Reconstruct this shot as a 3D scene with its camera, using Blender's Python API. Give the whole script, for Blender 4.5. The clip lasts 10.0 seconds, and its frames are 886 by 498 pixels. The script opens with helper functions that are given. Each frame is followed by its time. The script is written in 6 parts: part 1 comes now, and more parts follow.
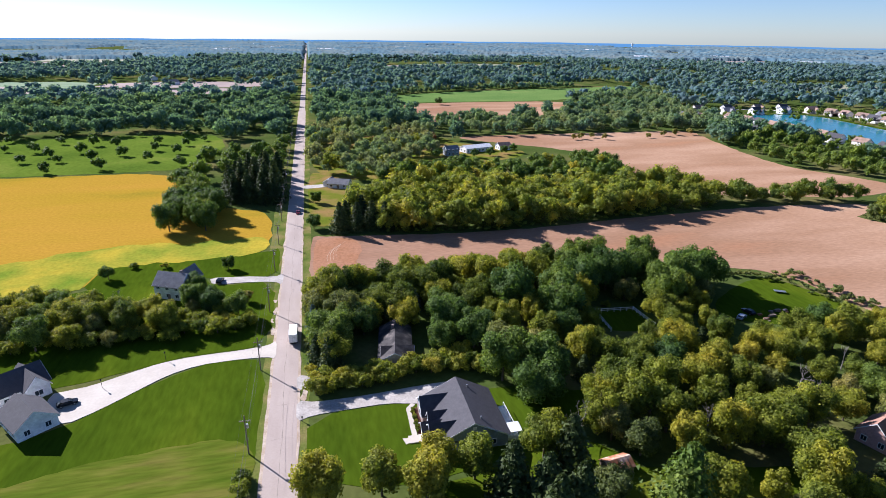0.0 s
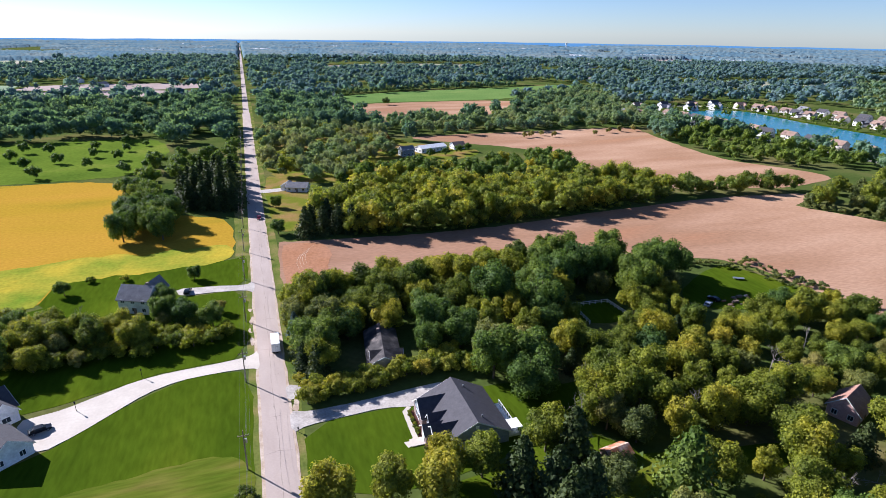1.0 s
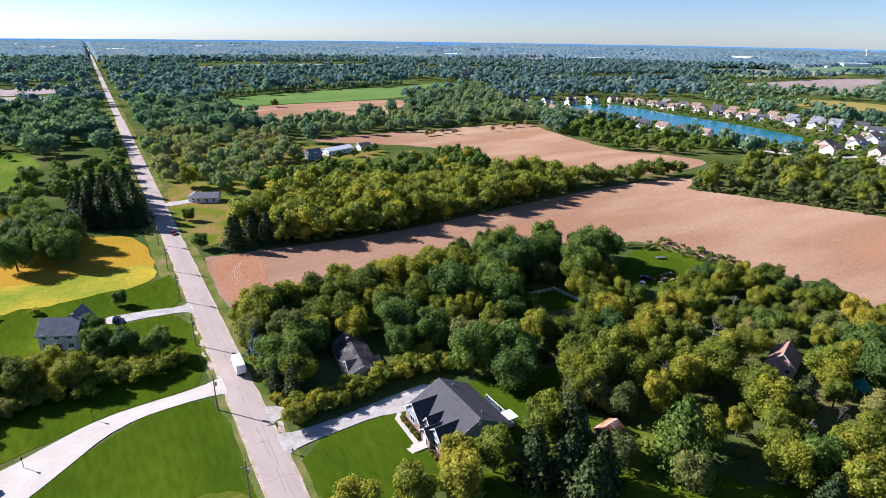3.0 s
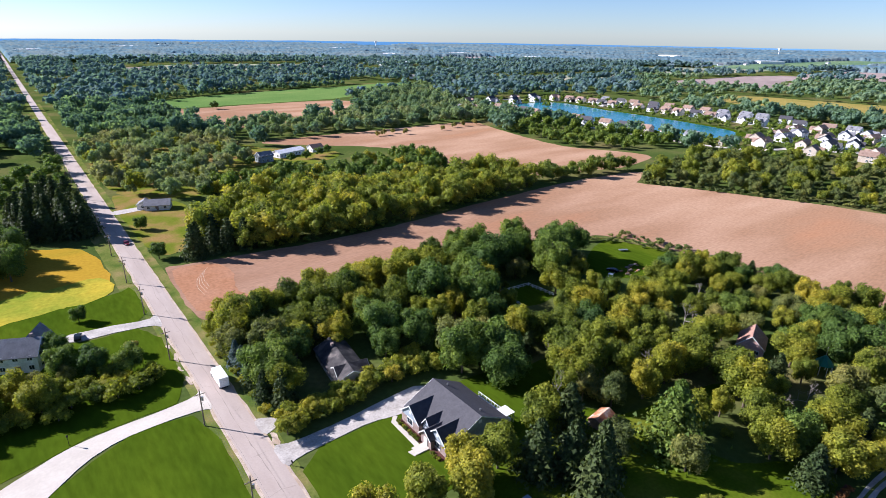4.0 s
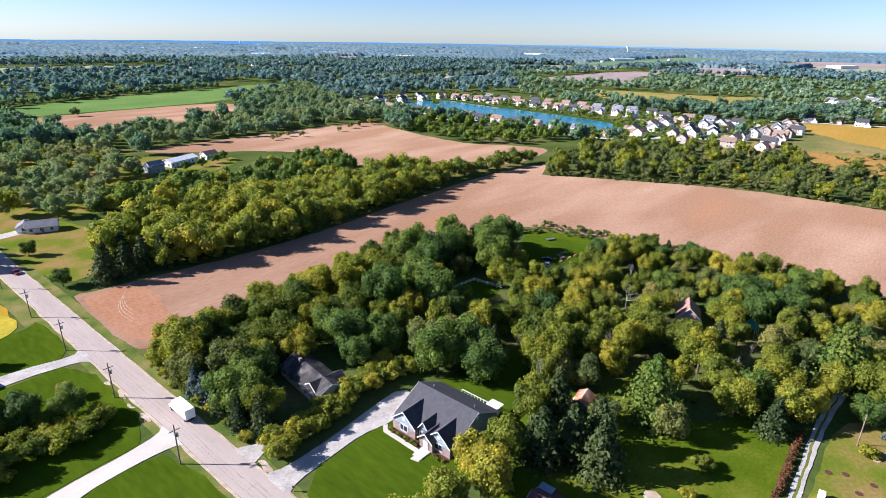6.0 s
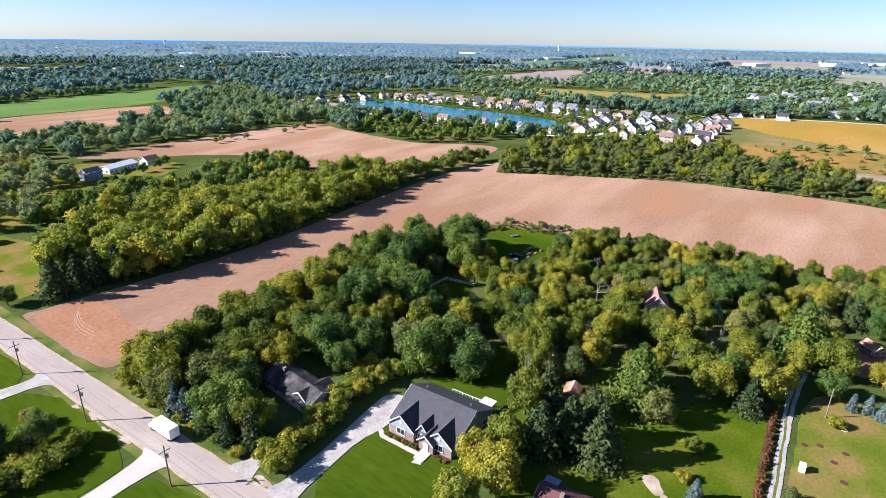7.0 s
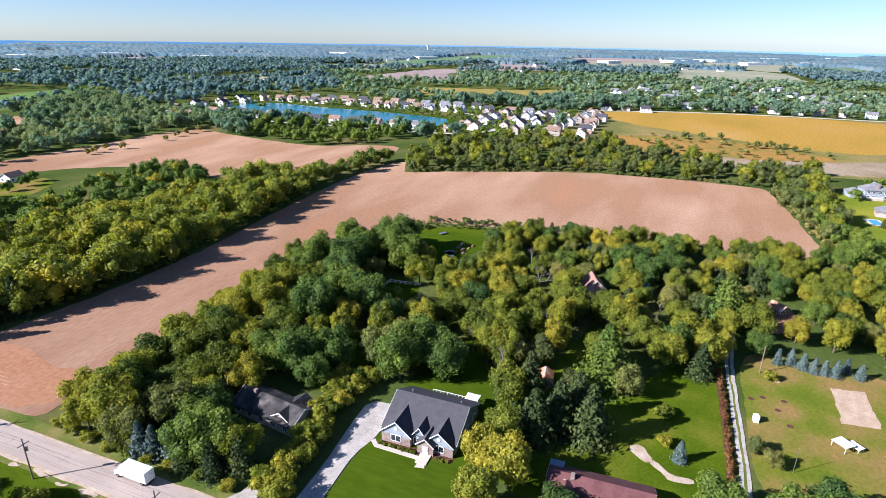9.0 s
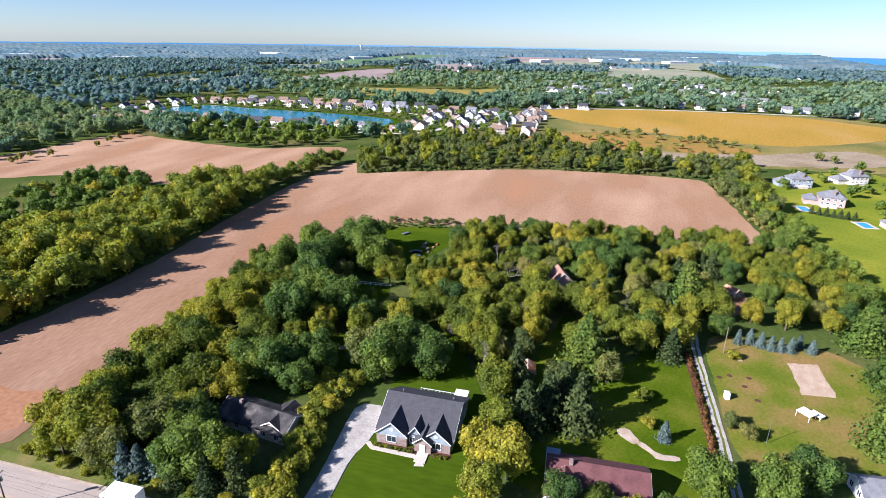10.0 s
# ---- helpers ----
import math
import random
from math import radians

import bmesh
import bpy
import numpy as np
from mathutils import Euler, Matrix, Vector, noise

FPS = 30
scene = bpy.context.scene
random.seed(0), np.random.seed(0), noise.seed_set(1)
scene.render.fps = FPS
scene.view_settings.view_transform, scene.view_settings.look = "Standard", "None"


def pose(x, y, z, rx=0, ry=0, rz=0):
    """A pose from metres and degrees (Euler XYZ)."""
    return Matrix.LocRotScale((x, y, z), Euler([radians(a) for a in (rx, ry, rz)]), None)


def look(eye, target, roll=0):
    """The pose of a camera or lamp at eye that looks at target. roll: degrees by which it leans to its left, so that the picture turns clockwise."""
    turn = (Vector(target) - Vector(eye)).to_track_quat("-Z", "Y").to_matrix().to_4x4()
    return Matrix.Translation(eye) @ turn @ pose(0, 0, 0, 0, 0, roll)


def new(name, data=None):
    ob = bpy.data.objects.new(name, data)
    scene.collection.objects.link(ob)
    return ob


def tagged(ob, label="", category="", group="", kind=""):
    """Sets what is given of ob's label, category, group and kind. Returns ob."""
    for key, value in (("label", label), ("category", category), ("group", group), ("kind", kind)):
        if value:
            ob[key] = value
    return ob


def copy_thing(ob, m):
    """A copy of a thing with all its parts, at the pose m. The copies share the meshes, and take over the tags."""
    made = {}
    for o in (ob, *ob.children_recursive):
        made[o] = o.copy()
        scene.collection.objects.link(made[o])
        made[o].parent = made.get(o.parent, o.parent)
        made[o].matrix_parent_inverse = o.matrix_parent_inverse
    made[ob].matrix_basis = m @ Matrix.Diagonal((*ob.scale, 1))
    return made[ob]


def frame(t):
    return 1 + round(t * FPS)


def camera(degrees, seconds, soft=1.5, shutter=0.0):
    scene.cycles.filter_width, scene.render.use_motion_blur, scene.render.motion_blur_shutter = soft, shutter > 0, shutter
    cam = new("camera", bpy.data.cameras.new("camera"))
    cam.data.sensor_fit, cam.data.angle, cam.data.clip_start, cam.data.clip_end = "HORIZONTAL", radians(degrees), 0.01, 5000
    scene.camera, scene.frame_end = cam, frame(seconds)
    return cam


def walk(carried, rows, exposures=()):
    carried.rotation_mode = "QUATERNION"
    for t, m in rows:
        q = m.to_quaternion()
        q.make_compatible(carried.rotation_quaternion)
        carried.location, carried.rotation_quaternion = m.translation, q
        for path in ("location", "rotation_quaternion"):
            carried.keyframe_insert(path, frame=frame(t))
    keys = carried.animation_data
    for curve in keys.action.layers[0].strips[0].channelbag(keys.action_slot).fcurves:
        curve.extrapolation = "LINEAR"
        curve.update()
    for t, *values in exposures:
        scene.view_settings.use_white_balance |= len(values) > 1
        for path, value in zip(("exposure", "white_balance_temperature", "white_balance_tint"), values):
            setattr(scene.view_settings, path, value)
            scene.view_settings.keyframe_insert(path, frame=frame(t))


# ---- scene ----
cam = camera(75.7, 10.0, soft=0.85)
METRES, EYE, TILT, LEAN, TURN = 114.3, 87.3, 0.0, 0.0, -12.8
ROWS = [
    (0.0, 0.0, 0.0, 0.0, 0.25, -20.78, -0.67),
    (0.5, -0.0509, 0.0012, 0.0012, -2.76, -20.77, -0.68),
    (1.0, -0.1012, 0.0055, 0.0019, -5.77, -20.75, -0.69),
    (1.5, -0.1513, 0.0122, 0.0026, -8.79, -20.74, -0.69),
    (2.0, -0.2008, 0.0215, 0.0029, -11.84, -20.72, -0.69),
    (2.5, -0.2499, 0.0337, 0.003, -14.92, -20.7, -0.69),
    (4.0, -0.3918, 0.0868, 0.0023, -24.14, -20.66, -0.75),
    (4.5, -0.4362, 0.1095, 0.0014, -27.2, -20.64, -0.73),
    (5.0, -0.4794, 0.1352, 0.0008, -30.31, -20.63, -0.75),
    (5.5, -0.5208, 0.1634, 0.0001, -33.46, -20.59, -0.77),
    (7.0, -0.6354, 0.2615, -0.0017, -42.95, -20.53, -0.84),
    (7.5, -0.6706, 0.297, -0.0016, -46.1, -20.51, -0.84),
    (8.0, -0.7037, 0.3342, -0.0016, -49.25, -20.48, -0.84),
    (8.5, -0.7352, 0.3726, -0.0016, -52.42, -20.44, -0.86),
    (9.0, -0.7652, 0.4109, -0.0017, -55.6, -20.4, -0.86),
    (9.5, -0.7946, 0.4493, -0.0022, -58.81, -20.36, -0.86),
    (10.0, -0.8229, 0.4878, -0.0024, -62.04, -20.32, -0.84),
]
walk(cam, [(t, pose(0, 0, EYE, TILT, LEAN, TURN) @ pose(METRES * x, METRES * y, METRES * z, 90 + pitch, roll, yaw)) for t, x, y, z, yaw, pitch, roll in ROWS],
     exposures=[(0.0, 1.18, 5620, 20), (4.0, 1.27, 5640, 20), (7.5, 1.36, 5660, 18), (10.0, 1.28, 5640, 18)])

# ---- world, sun, exposure ----
SUN_ELEVATION = radians(28.5)
SUN_WAY = Vector((-0.64 * math.cos(SUN_ELEVATION), 0.77 * math.cos(SUN_ELEVATION), math.sin(SUN_ELEVATION)))
world = bpy.data.worlds.new("sky")
scene.world = world
world.use_nodes = True
wt = world.node_tree
sky = wt.nodes.new("ShaderNodeTexSky")
sky.sky_type = "NISHITA"
sky.sun_disc = False
sky.sun_elevation = SUN_ELEVATION
sky.sun_rotation = math.atan2(SUN_WAY.x, SUN_WAY.y)
sky.altitude = 200
sky.air_density, sky.dust_density, sky.ozone_density = 0.8, 0.15, 4.2
wt.nodes["Background"].inputs["Strength"].default_value = 0.053
wt.links.new(sky.outputs[0], wt.nodes["Background"].inputs["Color"])
sun_data = bpy.data.lights.new("sun", "SUN")
sun_data.energy, sun_data.angle, sun_data.color = 5.0, radians(0.55), (1.0, 0.93, 0.82)
sun_lamp = new("sun", sun_data)
sun_lamp.matrix_world = look((0, 0, 300), Vector((0, 0, 300)) - SUN_WAY)

# ---- materials ----
RNG = np.random.default_rng(7)


def node(tree, kind, **inputs):
    n = tree.nodes.new(kind)
    for key, value in inputs.items():
        n.inputs[key].default_value = value
    return n


def noise_of(tree, scale, detail=3.0, stretch=None):
    where = tree.nodes.new("ShaderNodeNewGeometry").outputs["Position"]
    if stretch:
        mapping = node(tree, "ShaderNodeMapping")
        mapping.inputs["Scale"].default_value = stretch[:3]
        mapping.inputs["Rotation"].default_value = (0, 0, radians(stretch[3]))
        tree.links.new(where, mapping.inputs["Vector"])
        where = mapping.outputs[0]
    n = node(tree, "ShaderNodeTexNoise", Scale=scale, Detail=detail)
    tree.links.new(where, n.inputs["Vector"])
    return n.outputs["Fac"]


def ramp_of(tree, fac, stops):
    r = tree.nodes.new("ShaderNodeValToRGB")
    while len(r.color_ramp.elements) < len(stops):
        r.color_ramp.elements.new(0.5)
    for e, (p, c) in zip(r.color_ramp.elements, stops):
        e.position, e.color = p, (*c, 1)
    tree.links.new(fac, r.inputs[0])
    return r.outputs[0]


def mixed(tree, kind, fac, a, b):
    m = tree.nodes.new("ShaderNodeMix")
    m.data_type, m.blend_type = "RGBA", kind
    for value, socket in ((fac, m.inputs[0]), (a, m.inputs[6]), (b, m.inputs[7])):
        if hasattr(value, "is_linked"):
            tree.links.new(value, socket)
        elif isinstance(value, tuple):
            socket.default_value = (*value, 1)
        else:
            socket.default_value = value
    return m.outputs[2]


def surface(name, stops, coarse, fine, rough=0.9, bump=0.0, metal=0.0, spec=0.3, stretch=None, fine_amount=0.5, contrast=(0.6, 1.35), fine_stretch=None):
    """A ramp over coarse noise, times fine noise, with fine relief."""
    m = bpy.data.materials.new(name)
    m.use_nodes = True
    t = m.node_tree
    b = t.nodes["Principled BSDF"]
    c = ramp_of(t, noise_of(t, coarse, 4.0, stretch), stops)
    f = noise_of(t, fine, 3.0, fine_stretch)
    g = ramp_of(t, f, [(0.25, (contrast[0],) * 3), (0.75, (contrast[1],) * 3)])
    t.links.new(mixed(t, "MULTIPLY", fine_amount, c, g), b.inputs["Base Color"])
    b.inputs["Roughness"].default_value, b.inputs["Metallic"].default_value = rough, metal
    b.inputs["Specular IOR Level"].default_value = spec
    if bump:
        bp = node(t, "ShaderNodeBump", Strength=0.6, Distance=bump)
        t.links.new(f, bp.inputs["Height"])
        t.links.new(bp.outputs[0], b.inputs["Normal"])
    return m


def plain(name, colour, rough=0.6, metal=0.0, scale=3.0, amount=0.35, bump=0.0):
    dark = tuple(0.82 * v for v in colour)
    light = tuple(min(1, 1.12 * v) for v in colour)
    return surface(name, [(0.3, dark), (0.7, light)], scale * 0.25, scale, rough, bump, metal, fine_amount=amount)


def foliage(name, stops, coarse=0.09, through_light=0.36, leaf_vary=0.75, sheen=0.0, gloss=0.15):
    """Leaves: hue by patches as large as a tree and by leaf, with light coming through."""
    m = bpy.data.materials.new(name)
    m.use_nodes = True
    t = m.node_tree
    b, out = t.nodes["Principled BSDF"], t.nodes["Material Output"]
    geo = t.nodes.new("ShaderNodeNewGeometry")
    each = t.nodes.new("ShaderNodeObjectInfo")
    n = noise_of(t, coarse, 2.0)
    add = node(t, "ShaderNodeMath")
    add.operation = "MULTIPLY_ADD"
    t.links.new(each.outputs["Random"], add.inputs[0])
    add.inputs[1].default_value = 0.45
    shift = node(t, "ShaderNodeMath")
    shift.operation = "SUBTRACT"
    t.links.new(n, shift.inputs[0])
    shift.inputs[1].default_value = 0.26
    t.links.new(shift.outputs[0], add.inputs[2])
    c = ramp_of(t, add.outputs[0], stops)
    leaf = ramp_of(t, geo.outputs["Random Per Island"], [(0.0, (0.5, 0.54, 0.54)), (0.55, (1.0, 1.0, 1.0)), (1.0, (1.7, 1.58, 1.2))])
    c = mixed(t, "MULTIPLY", leaf_vary, c, leaf)
    t.links.new(c, b.inputs["Base Color"])
    b.inputs["Roughness"].default_value = 0.65
    b.inputs["Specular IOR Level"].default_value = gloss
    b.inputs["Sheen Weight"].default_value = sheen
    b.inputs["Sheen Roughness"].default_value = 0.6
    tr = t.nodes.new("ShaderNodeBsdfTranslucent")
    t.links.new(mixed(t, "MULTIPLY", 1.0, c, (1.25, 1.3, 0.6)), tr.inputs["Color"])
    mix = node(t, "ShaderNodeMixShader", Fac=through_light)
    t.links.new(b.outputs[0], mix.inputs[1])
    t.links.new(tr.outputs[0], mix.inputs[2])
    t.links.new(mix.outputs[0], out.inputs["Surface"])
    return m


LAWN = surface("mown_lawn", [(0.3, (0.038, 0.068, 0.004)), (0.55, (0.057, 0.092, 0.005)), (0.75, (0.088, 0.116, 0.007))], 0.06, 1.6, 0.95, 0.03, spec=0.0, stretch=(1, 0.35, 1, 12), fine_stretch=(0.5, 0.12, 1, 8), contrast=(0.6, 1.4))
HAY = surface("hayed_grass", [(0.3, (0.065, 0.105, 0.008)), (0.5, (0.10, 0.125, 0.014)), (0.72, (0.17, 0.145, 0.035))], 0.12, 1.2, 0.95, 0.05, spec=0.0, stretch=(0.35, 1.4, 1, -12), fine_stretch=(0.15, 1.0, 1, -12), contrast=(0.55, 1.4))
LAWN_MIX = surface("patchy_lawn", [(0.28, (0.045, 0.08, 0.003)), (0.5, (0.075, 0.11, 0.006)), (0.68, (0.13, 0.14, 0.016)), (0.8, (0.19, 0.15, 0.04))], 0.07, 1.4, 0.95, 0.03, spec=0.0, contrast=(0.6, 1.4))
FAIRWAY = surface("fairway_grass", [(0.3, (0.075, 0.125, 0.015)), (0.55, (0.11, 0.165, 0.02)), (0.75, (0.17, 0.20, 0.035))], 0.02, 0.4, 0.95, 0.03, spec=0.0)
LAWN_DRY = surface("dry_lawn", [(0.3, (0.085, 0.13, 0.01)), (0.45, (0.14, 0.155, 0.02)), (0.62, (0.25, 0.165, 0.06))], 0.06, 1.2, 0.95, 0.03, spec=0.0)
VERGE = surface("rough_grass", [(0.3, (0.07, 0.11, 0.02)), (0.5, (0.13, 0.15, 0.035)), (0.72, (0.22, 0.18, 0.07))], 0.12, 1.5, 0.95, 0.08, spec=0.0)
MEADOW = surface("meadow_ground", [(0.3, (0.045, 0.075, 0.016)), (0.5, (0.075, 0.10, 0.025)), (0.7, (0.15, 0.13, 0.05))], 0.02, 0.6, 0.95, 0.1, spec=0.0)
LAWN_BRIGHT = surface("sunlit_lawn", [(0.3, (0.13, 0.175, 0.018)), (0.55, (0.19, 0.215, 0.022)), (0.75, (0.27, 0.26, 0.035))], 0.03, 0.8, 0.95, 0.03, spec=0.0)
SOIL = surface("harvested_soil", [(0.26, (0.35, 0.182, 0.105)), (0.42, (0.31, 0.18, 0.112)), (0.55, (0.37, 0.225, 0.148)), (0.75, (0.44, 0.285, 0.195))], 0.03, 0.9, 0.95, 0.16, spec=0.0, stretch=(0.3, 1.0, 1, 0), fine_stretch=(0.35, 1.2, 1, 6), contrast=(0.68, 1.22), fine_amount=0.55)
# Soil tone over x: darker in the west, paler towards the east.
st = SOIL.node_tree
base = st.nodes["Principled BSDF"].inputs["Base Color"]
tone = base.links[0].from_socket
where = st.nodes.new("ShaderNodeSeparateXYZ")
st.links.new(st.nodes.new("ShaderNodeNewGeometry").outputs["Position"], where.inputs[0])
span = node(st, "ShaderNodeMapRange")
for key, value in (("From Min", 0.0), ("From Max", 260.0)):
    span.inputs[key].default_value = value
st.links.new(where.outputs["X"], span.inputs["Value"])
eastward_tone = ramp_of(st, span.outputs[0], [(0.0, (0.84, 0.82, 0.82)), (1.0, (1.08, 1.09, 1.04))])
st.links.new(mixed(st, "MULTIPLY", 1.0, tone, eastward_tone), base)
SOIL_RED = surface("bare_red_soil", [(0.3, (0.32, 0.155, 0.08)), (0.7, (0.36, 0.195, 0.12))], 0.05, 0.8, 0.95, 0.05, spec=0.0)
BEANS = surface("ripe_soybeans", [(0.22, (0.23, 0.19, 0.018)), (0.38, (0.36, 0.23, 0.022)), (0.7, (0.42, 0.235, 0.032))], 0.025, 0.7, 0.95, 0.12, spec=0.0, stretch=(0.4, 1, 1, 10), contrast=(0.7, 1.2))
BEANS_DULL = surface("dull_ripe_soybeans", [(0.3, (0.30, 0.20, 0.04)), (0.5, (0.37, 0.225, 0.045)), (0.7, (0.40, 0.25, 0.075))], 0.012, 0.4, 0.95, 0.1, spec=0.0, stretch=(0.4, 1, 1, 30))
BEANS_GREEN = surface("greener_soybeans", [(0.3, (0.14, 0.21, 0.02)), (0.5, (0.28, 0.27, 0.03)), (0.7, (0.44, 0.33, 0.035))], 0.05, 0.7, 0.95, 0.12, spec=0.0)
STUBBLE = surface("ochre_stubble", [(0.3, (0.23, 0.20, 0.05)), (0.6, (0.31, 0.24, 0.07)), (0.8, (0.19, 0.21, 0.06))], 0.02, 0.4, 0.95, 0.1, spec=0.0)
SCRUB_GRASS = surface("autumn_scrub_grass", [(0.3, (0.17, 0.17, 0.04)), (0.5, (0.30, 0.18, 0.05)), (0.7, (0.38, 0.20, 0.06))], 0.03, 0.4, 0.95, 0.15, spec=0.0)
MARSH = surface("marsh_reeds", [(0.3, (0.24, 0.18, 0.11)), (0.6, (0.34, 0.27, 0.19)), (0.8, (0.17, 0.16, 0.06))], 0.03, 0.4, 0.95, 0.15, spec=0.0)
STRAW_MEADOW = surface("dry_meadow", [(0.3, (0.13, 0.14, 0.045)), (0.5, (0.21, 0.18, 0.06)), (0.7, (0.30, 0.22, 0.09))], 0.02, 0.4, 0.95, 0.12, spec=0.0)
CROP = surface("green_crop", [(0.3, (0.095, 0.175, 0.045)), (0.6, (0.14, 0.22, 0.06)), (0.8, (0.27, 0.27, 0.09))], 0.012, 0.4, 0.95, 0.1, spec=0.0)
ASPHALT = surface("worn_pale_road", [(0.3, (0.35, 0.285, 0.245)), (0.7, (0.42, 0.35, 0.305))], 0.25, 2.5, 0.9, 0.01, spec=0.2, stretch=(0.9, 0.2, 1, 0), contrast=(0.88, 1.1))
SEAL = plain("crack_sealer", (0.29, 0.24, 0.205), 0.8, 0, 1.0)
GRAVEL = surface("gravel", [(0.3, (0.36, 0.27, 0.19)), (0.7, (0.50, 0.41, 0.33))], 0.4, 3.0, 0.95, 0.03)
CONCRETE = surface("pale_concrete", [(0.3, (0.46, 0.41, 0.35)), (0.7, (0.55, 0.50, 0.43))], 0.15, 1.5, 0.85, 0.01, contrast=(0.85, 1.1))
DRIVE_GREY = surface("crushed_stone", [(0.3, (0.33, 0.30, 0.27)), (0.7, (0.48, 0.44, 0.40))], 0.25, 2.0, 0.9, 0.02)
SAND = surface("pale_sand", [(0.3, (0.40, 0.28, 0.19)), (0.7, (0.50, 0.38, 0.28))], 0.4, 2.5, 0.95, 0.05)
MULCH = plain("red_mulch", (0.10, 0.04, 0.028), 0.95, 0, 4.0, 0.8, 0.04)
SHINGLE = surface("dark_grey_shingles", [(0.3, (0.058, 0.056, 0.064)), (0.7, (0.075, 0.073, 0.082))], 0.9, 6.0, 0.85, 0.02, fine_stretch=(0.4, 0.4, 3, 0))
SHINGLE_OLD = surface("patched_old_shingles", [(0.35, (0.022, 0.020, 0.022)), (0.55, (0.06, 0.055, 0.055)), (0.7, (0.14, 0.12, 0.11))], 0.35, 3.0, 0.9, 0.03)
SHINGLE_BROWN = surface("brown_shingles", [(0.3, (0.20, 0.13, 0.10)), (0.7, (0.30, 0.21, 0.16))], 0.6, 4.0, 0.85, 0.02)
SHINGLE_GREY = surface("pale_grey_shingles", [(0.3, (0.15, 0.15, 0.165)), (0.7, (0.22, 0.22, 0.235))], 0.5, 4.0, 0.85, 0.02)
SHINGLE_RED = surface("maroon_shingles", [(0.3, (0.105, 0.042, 0.042)), (0.7, (0.155, 0.065, 0.065))], 0.5, 4.0, 0.85, 0.02)
SHINGLE_TAN = surface("weathered_pink_shingles", [(0.3, (0.24, 0.13, 0.10)), (0.7, (0.33, 0.19, 0.14))], 0.5, 4.0, 0.85, 0.02)
RUST = surface("rusted_tin", [(0.3, (0.30, 0.09, 0.035)), (0.5, (0.42, 0.19, 0.10)), (0.7, (0.62, 0.52, 0.45))], 0.45, 3.0, 0.7, 0.02, metal=0.1)
GREEN_ROOF = plain("green_painted_metal", (0.015, 0.17, 0.12), 0.5)
WHITE = plain("white_siding", (0.76, 0.76, 0.77), 0.6, 0, 2.0, 0.25)
TRIM = plain("white_trim", (0.80, 0.80, 0.80), 0.5)
BLUE_GREY = plain("blue_grey_siding", (0.27, 0.31, 0.35), 0.6, 0, 2.5)
TAN = plain("tan_siding", (0.50, 0.43, 0.36), 0.6, 0, 2.0)
PALE_BLUE = plain("pale_blue_siding", (0.26, 0.30, 0.34), 0.6)
CREAM = plain("cream_siding", (0.66, 0.60, 0.54), 0.6)
DUSTY = plain("dusty_rose_brick", (0.42, 0.31, 0.28), 0.7)
PINK = plain("faded_pink_paint", (0.60, 0.38, 0.34), 0.7)
BRICK = surface("brown_brick", [(0.3, (0.18, 0.125, 0.11)), (0.7, (0.31, 0.245, 0.22))], 1.2, 7.0, 0.9, 0.02)
GLASS = plain("window_glass", (0.03, 0.04, 0.05), 0.06, 0, 0.5)
WOOD = surface("weathered_pole_wood", [(0.3, (0.16, 0.11, 0.08)), (0.7, (0.28, 0.22, 0.17))], 0.8, 8.0, 0.9, 0.01)
BARK = surface("grey_brown_bark", [(0.3, (0.07, 0.05, 0.035)), (0.7, (0.15, 0.12, 0.09))], 0.8, 6.0, 0.95, 0.05)
DEADWOOD = surface("grey_dead_wood", [(0.3, (0.16, 0.14, 0.12)), (0.7, (0.28, 0.25, 0.22))], 0.8, 6.0, 0.95)
BLACK = plain("black_rubber", (0.015, 0.015, 0.016), 0.8)
WIRE = plain("dark_cable", (0.06, 0.06, 0.06), 0.6)
METAL = plain("galvanised_metal", (0.45, 0.46, 0.47), 0.4, 0.8)
CAR_DARK = plain("dark_car_paint", (0.015, 0.018, 0.025), 0.2, 0.2)
CAR_RED = plain("maroon_car_paint", (0.16, 0.02, 0.03), 0.25, 0.2)
CAR_SILVER = plain("silver_car_paint", (0.5, 0.52, 0.55), 0.3, 0.5)
WHITE_VINYL = plain("white_painted_panel", (0.82, 0.82, 0.82), 0.45)
POOL_BLUE = plain("pool_water", (0.05, 0.33, 0.55), 0.08)
WATER = surface("lake_water", [(0.3, (0.012, 0.15, 0.205)), (0.7, (0.018, 0.18, 0.235))], 0.01, 0.25, 0.18, 0.05, spec=0.4)
SEA = surface("open_water", [(0.3, (0.02, 0.20, 0.42)), (0.7, (0.025, 0.24, 0.46))], 0.002, 0.02, 0.3, 0.05, spec=0.3)

LEAF = foliage("mixed_green_leaves", [(0.1, (0.062, 0.10, 0.02)), (0.3, (0.13, 0.165, 0.024)), (0.52, (0.22, 0.24, 0.028)), (0.78, (0.33, 0.295, 0.032)), (0.95, (0.36, 0.26, 0.045))], through_light=0.45)
LEAF_DARK = foliage("dark_green_leaves", [(0.12, (0.052, 0.10, 0.028)), (0.45, (0.10, 0.16, 0.032)), (0.8, (0.165, 0.215, 0.034))])
LEAF_YELLOW = foliage("yellowing_leaves", [(0.2, (0.165, 0.195, 0.024)), (0.5, (0.25, 0.25, 0.028)), (0.8, (0.35, 0.30, 0.034))])
LEAF_OLIVE = foliage("olive_leaves", [(0.2, (0.105, 0.135, 0.044)), (0.5, (0.19, 0.2, 0.052)), (0.8, (0.27, 0.235, 0.075))])
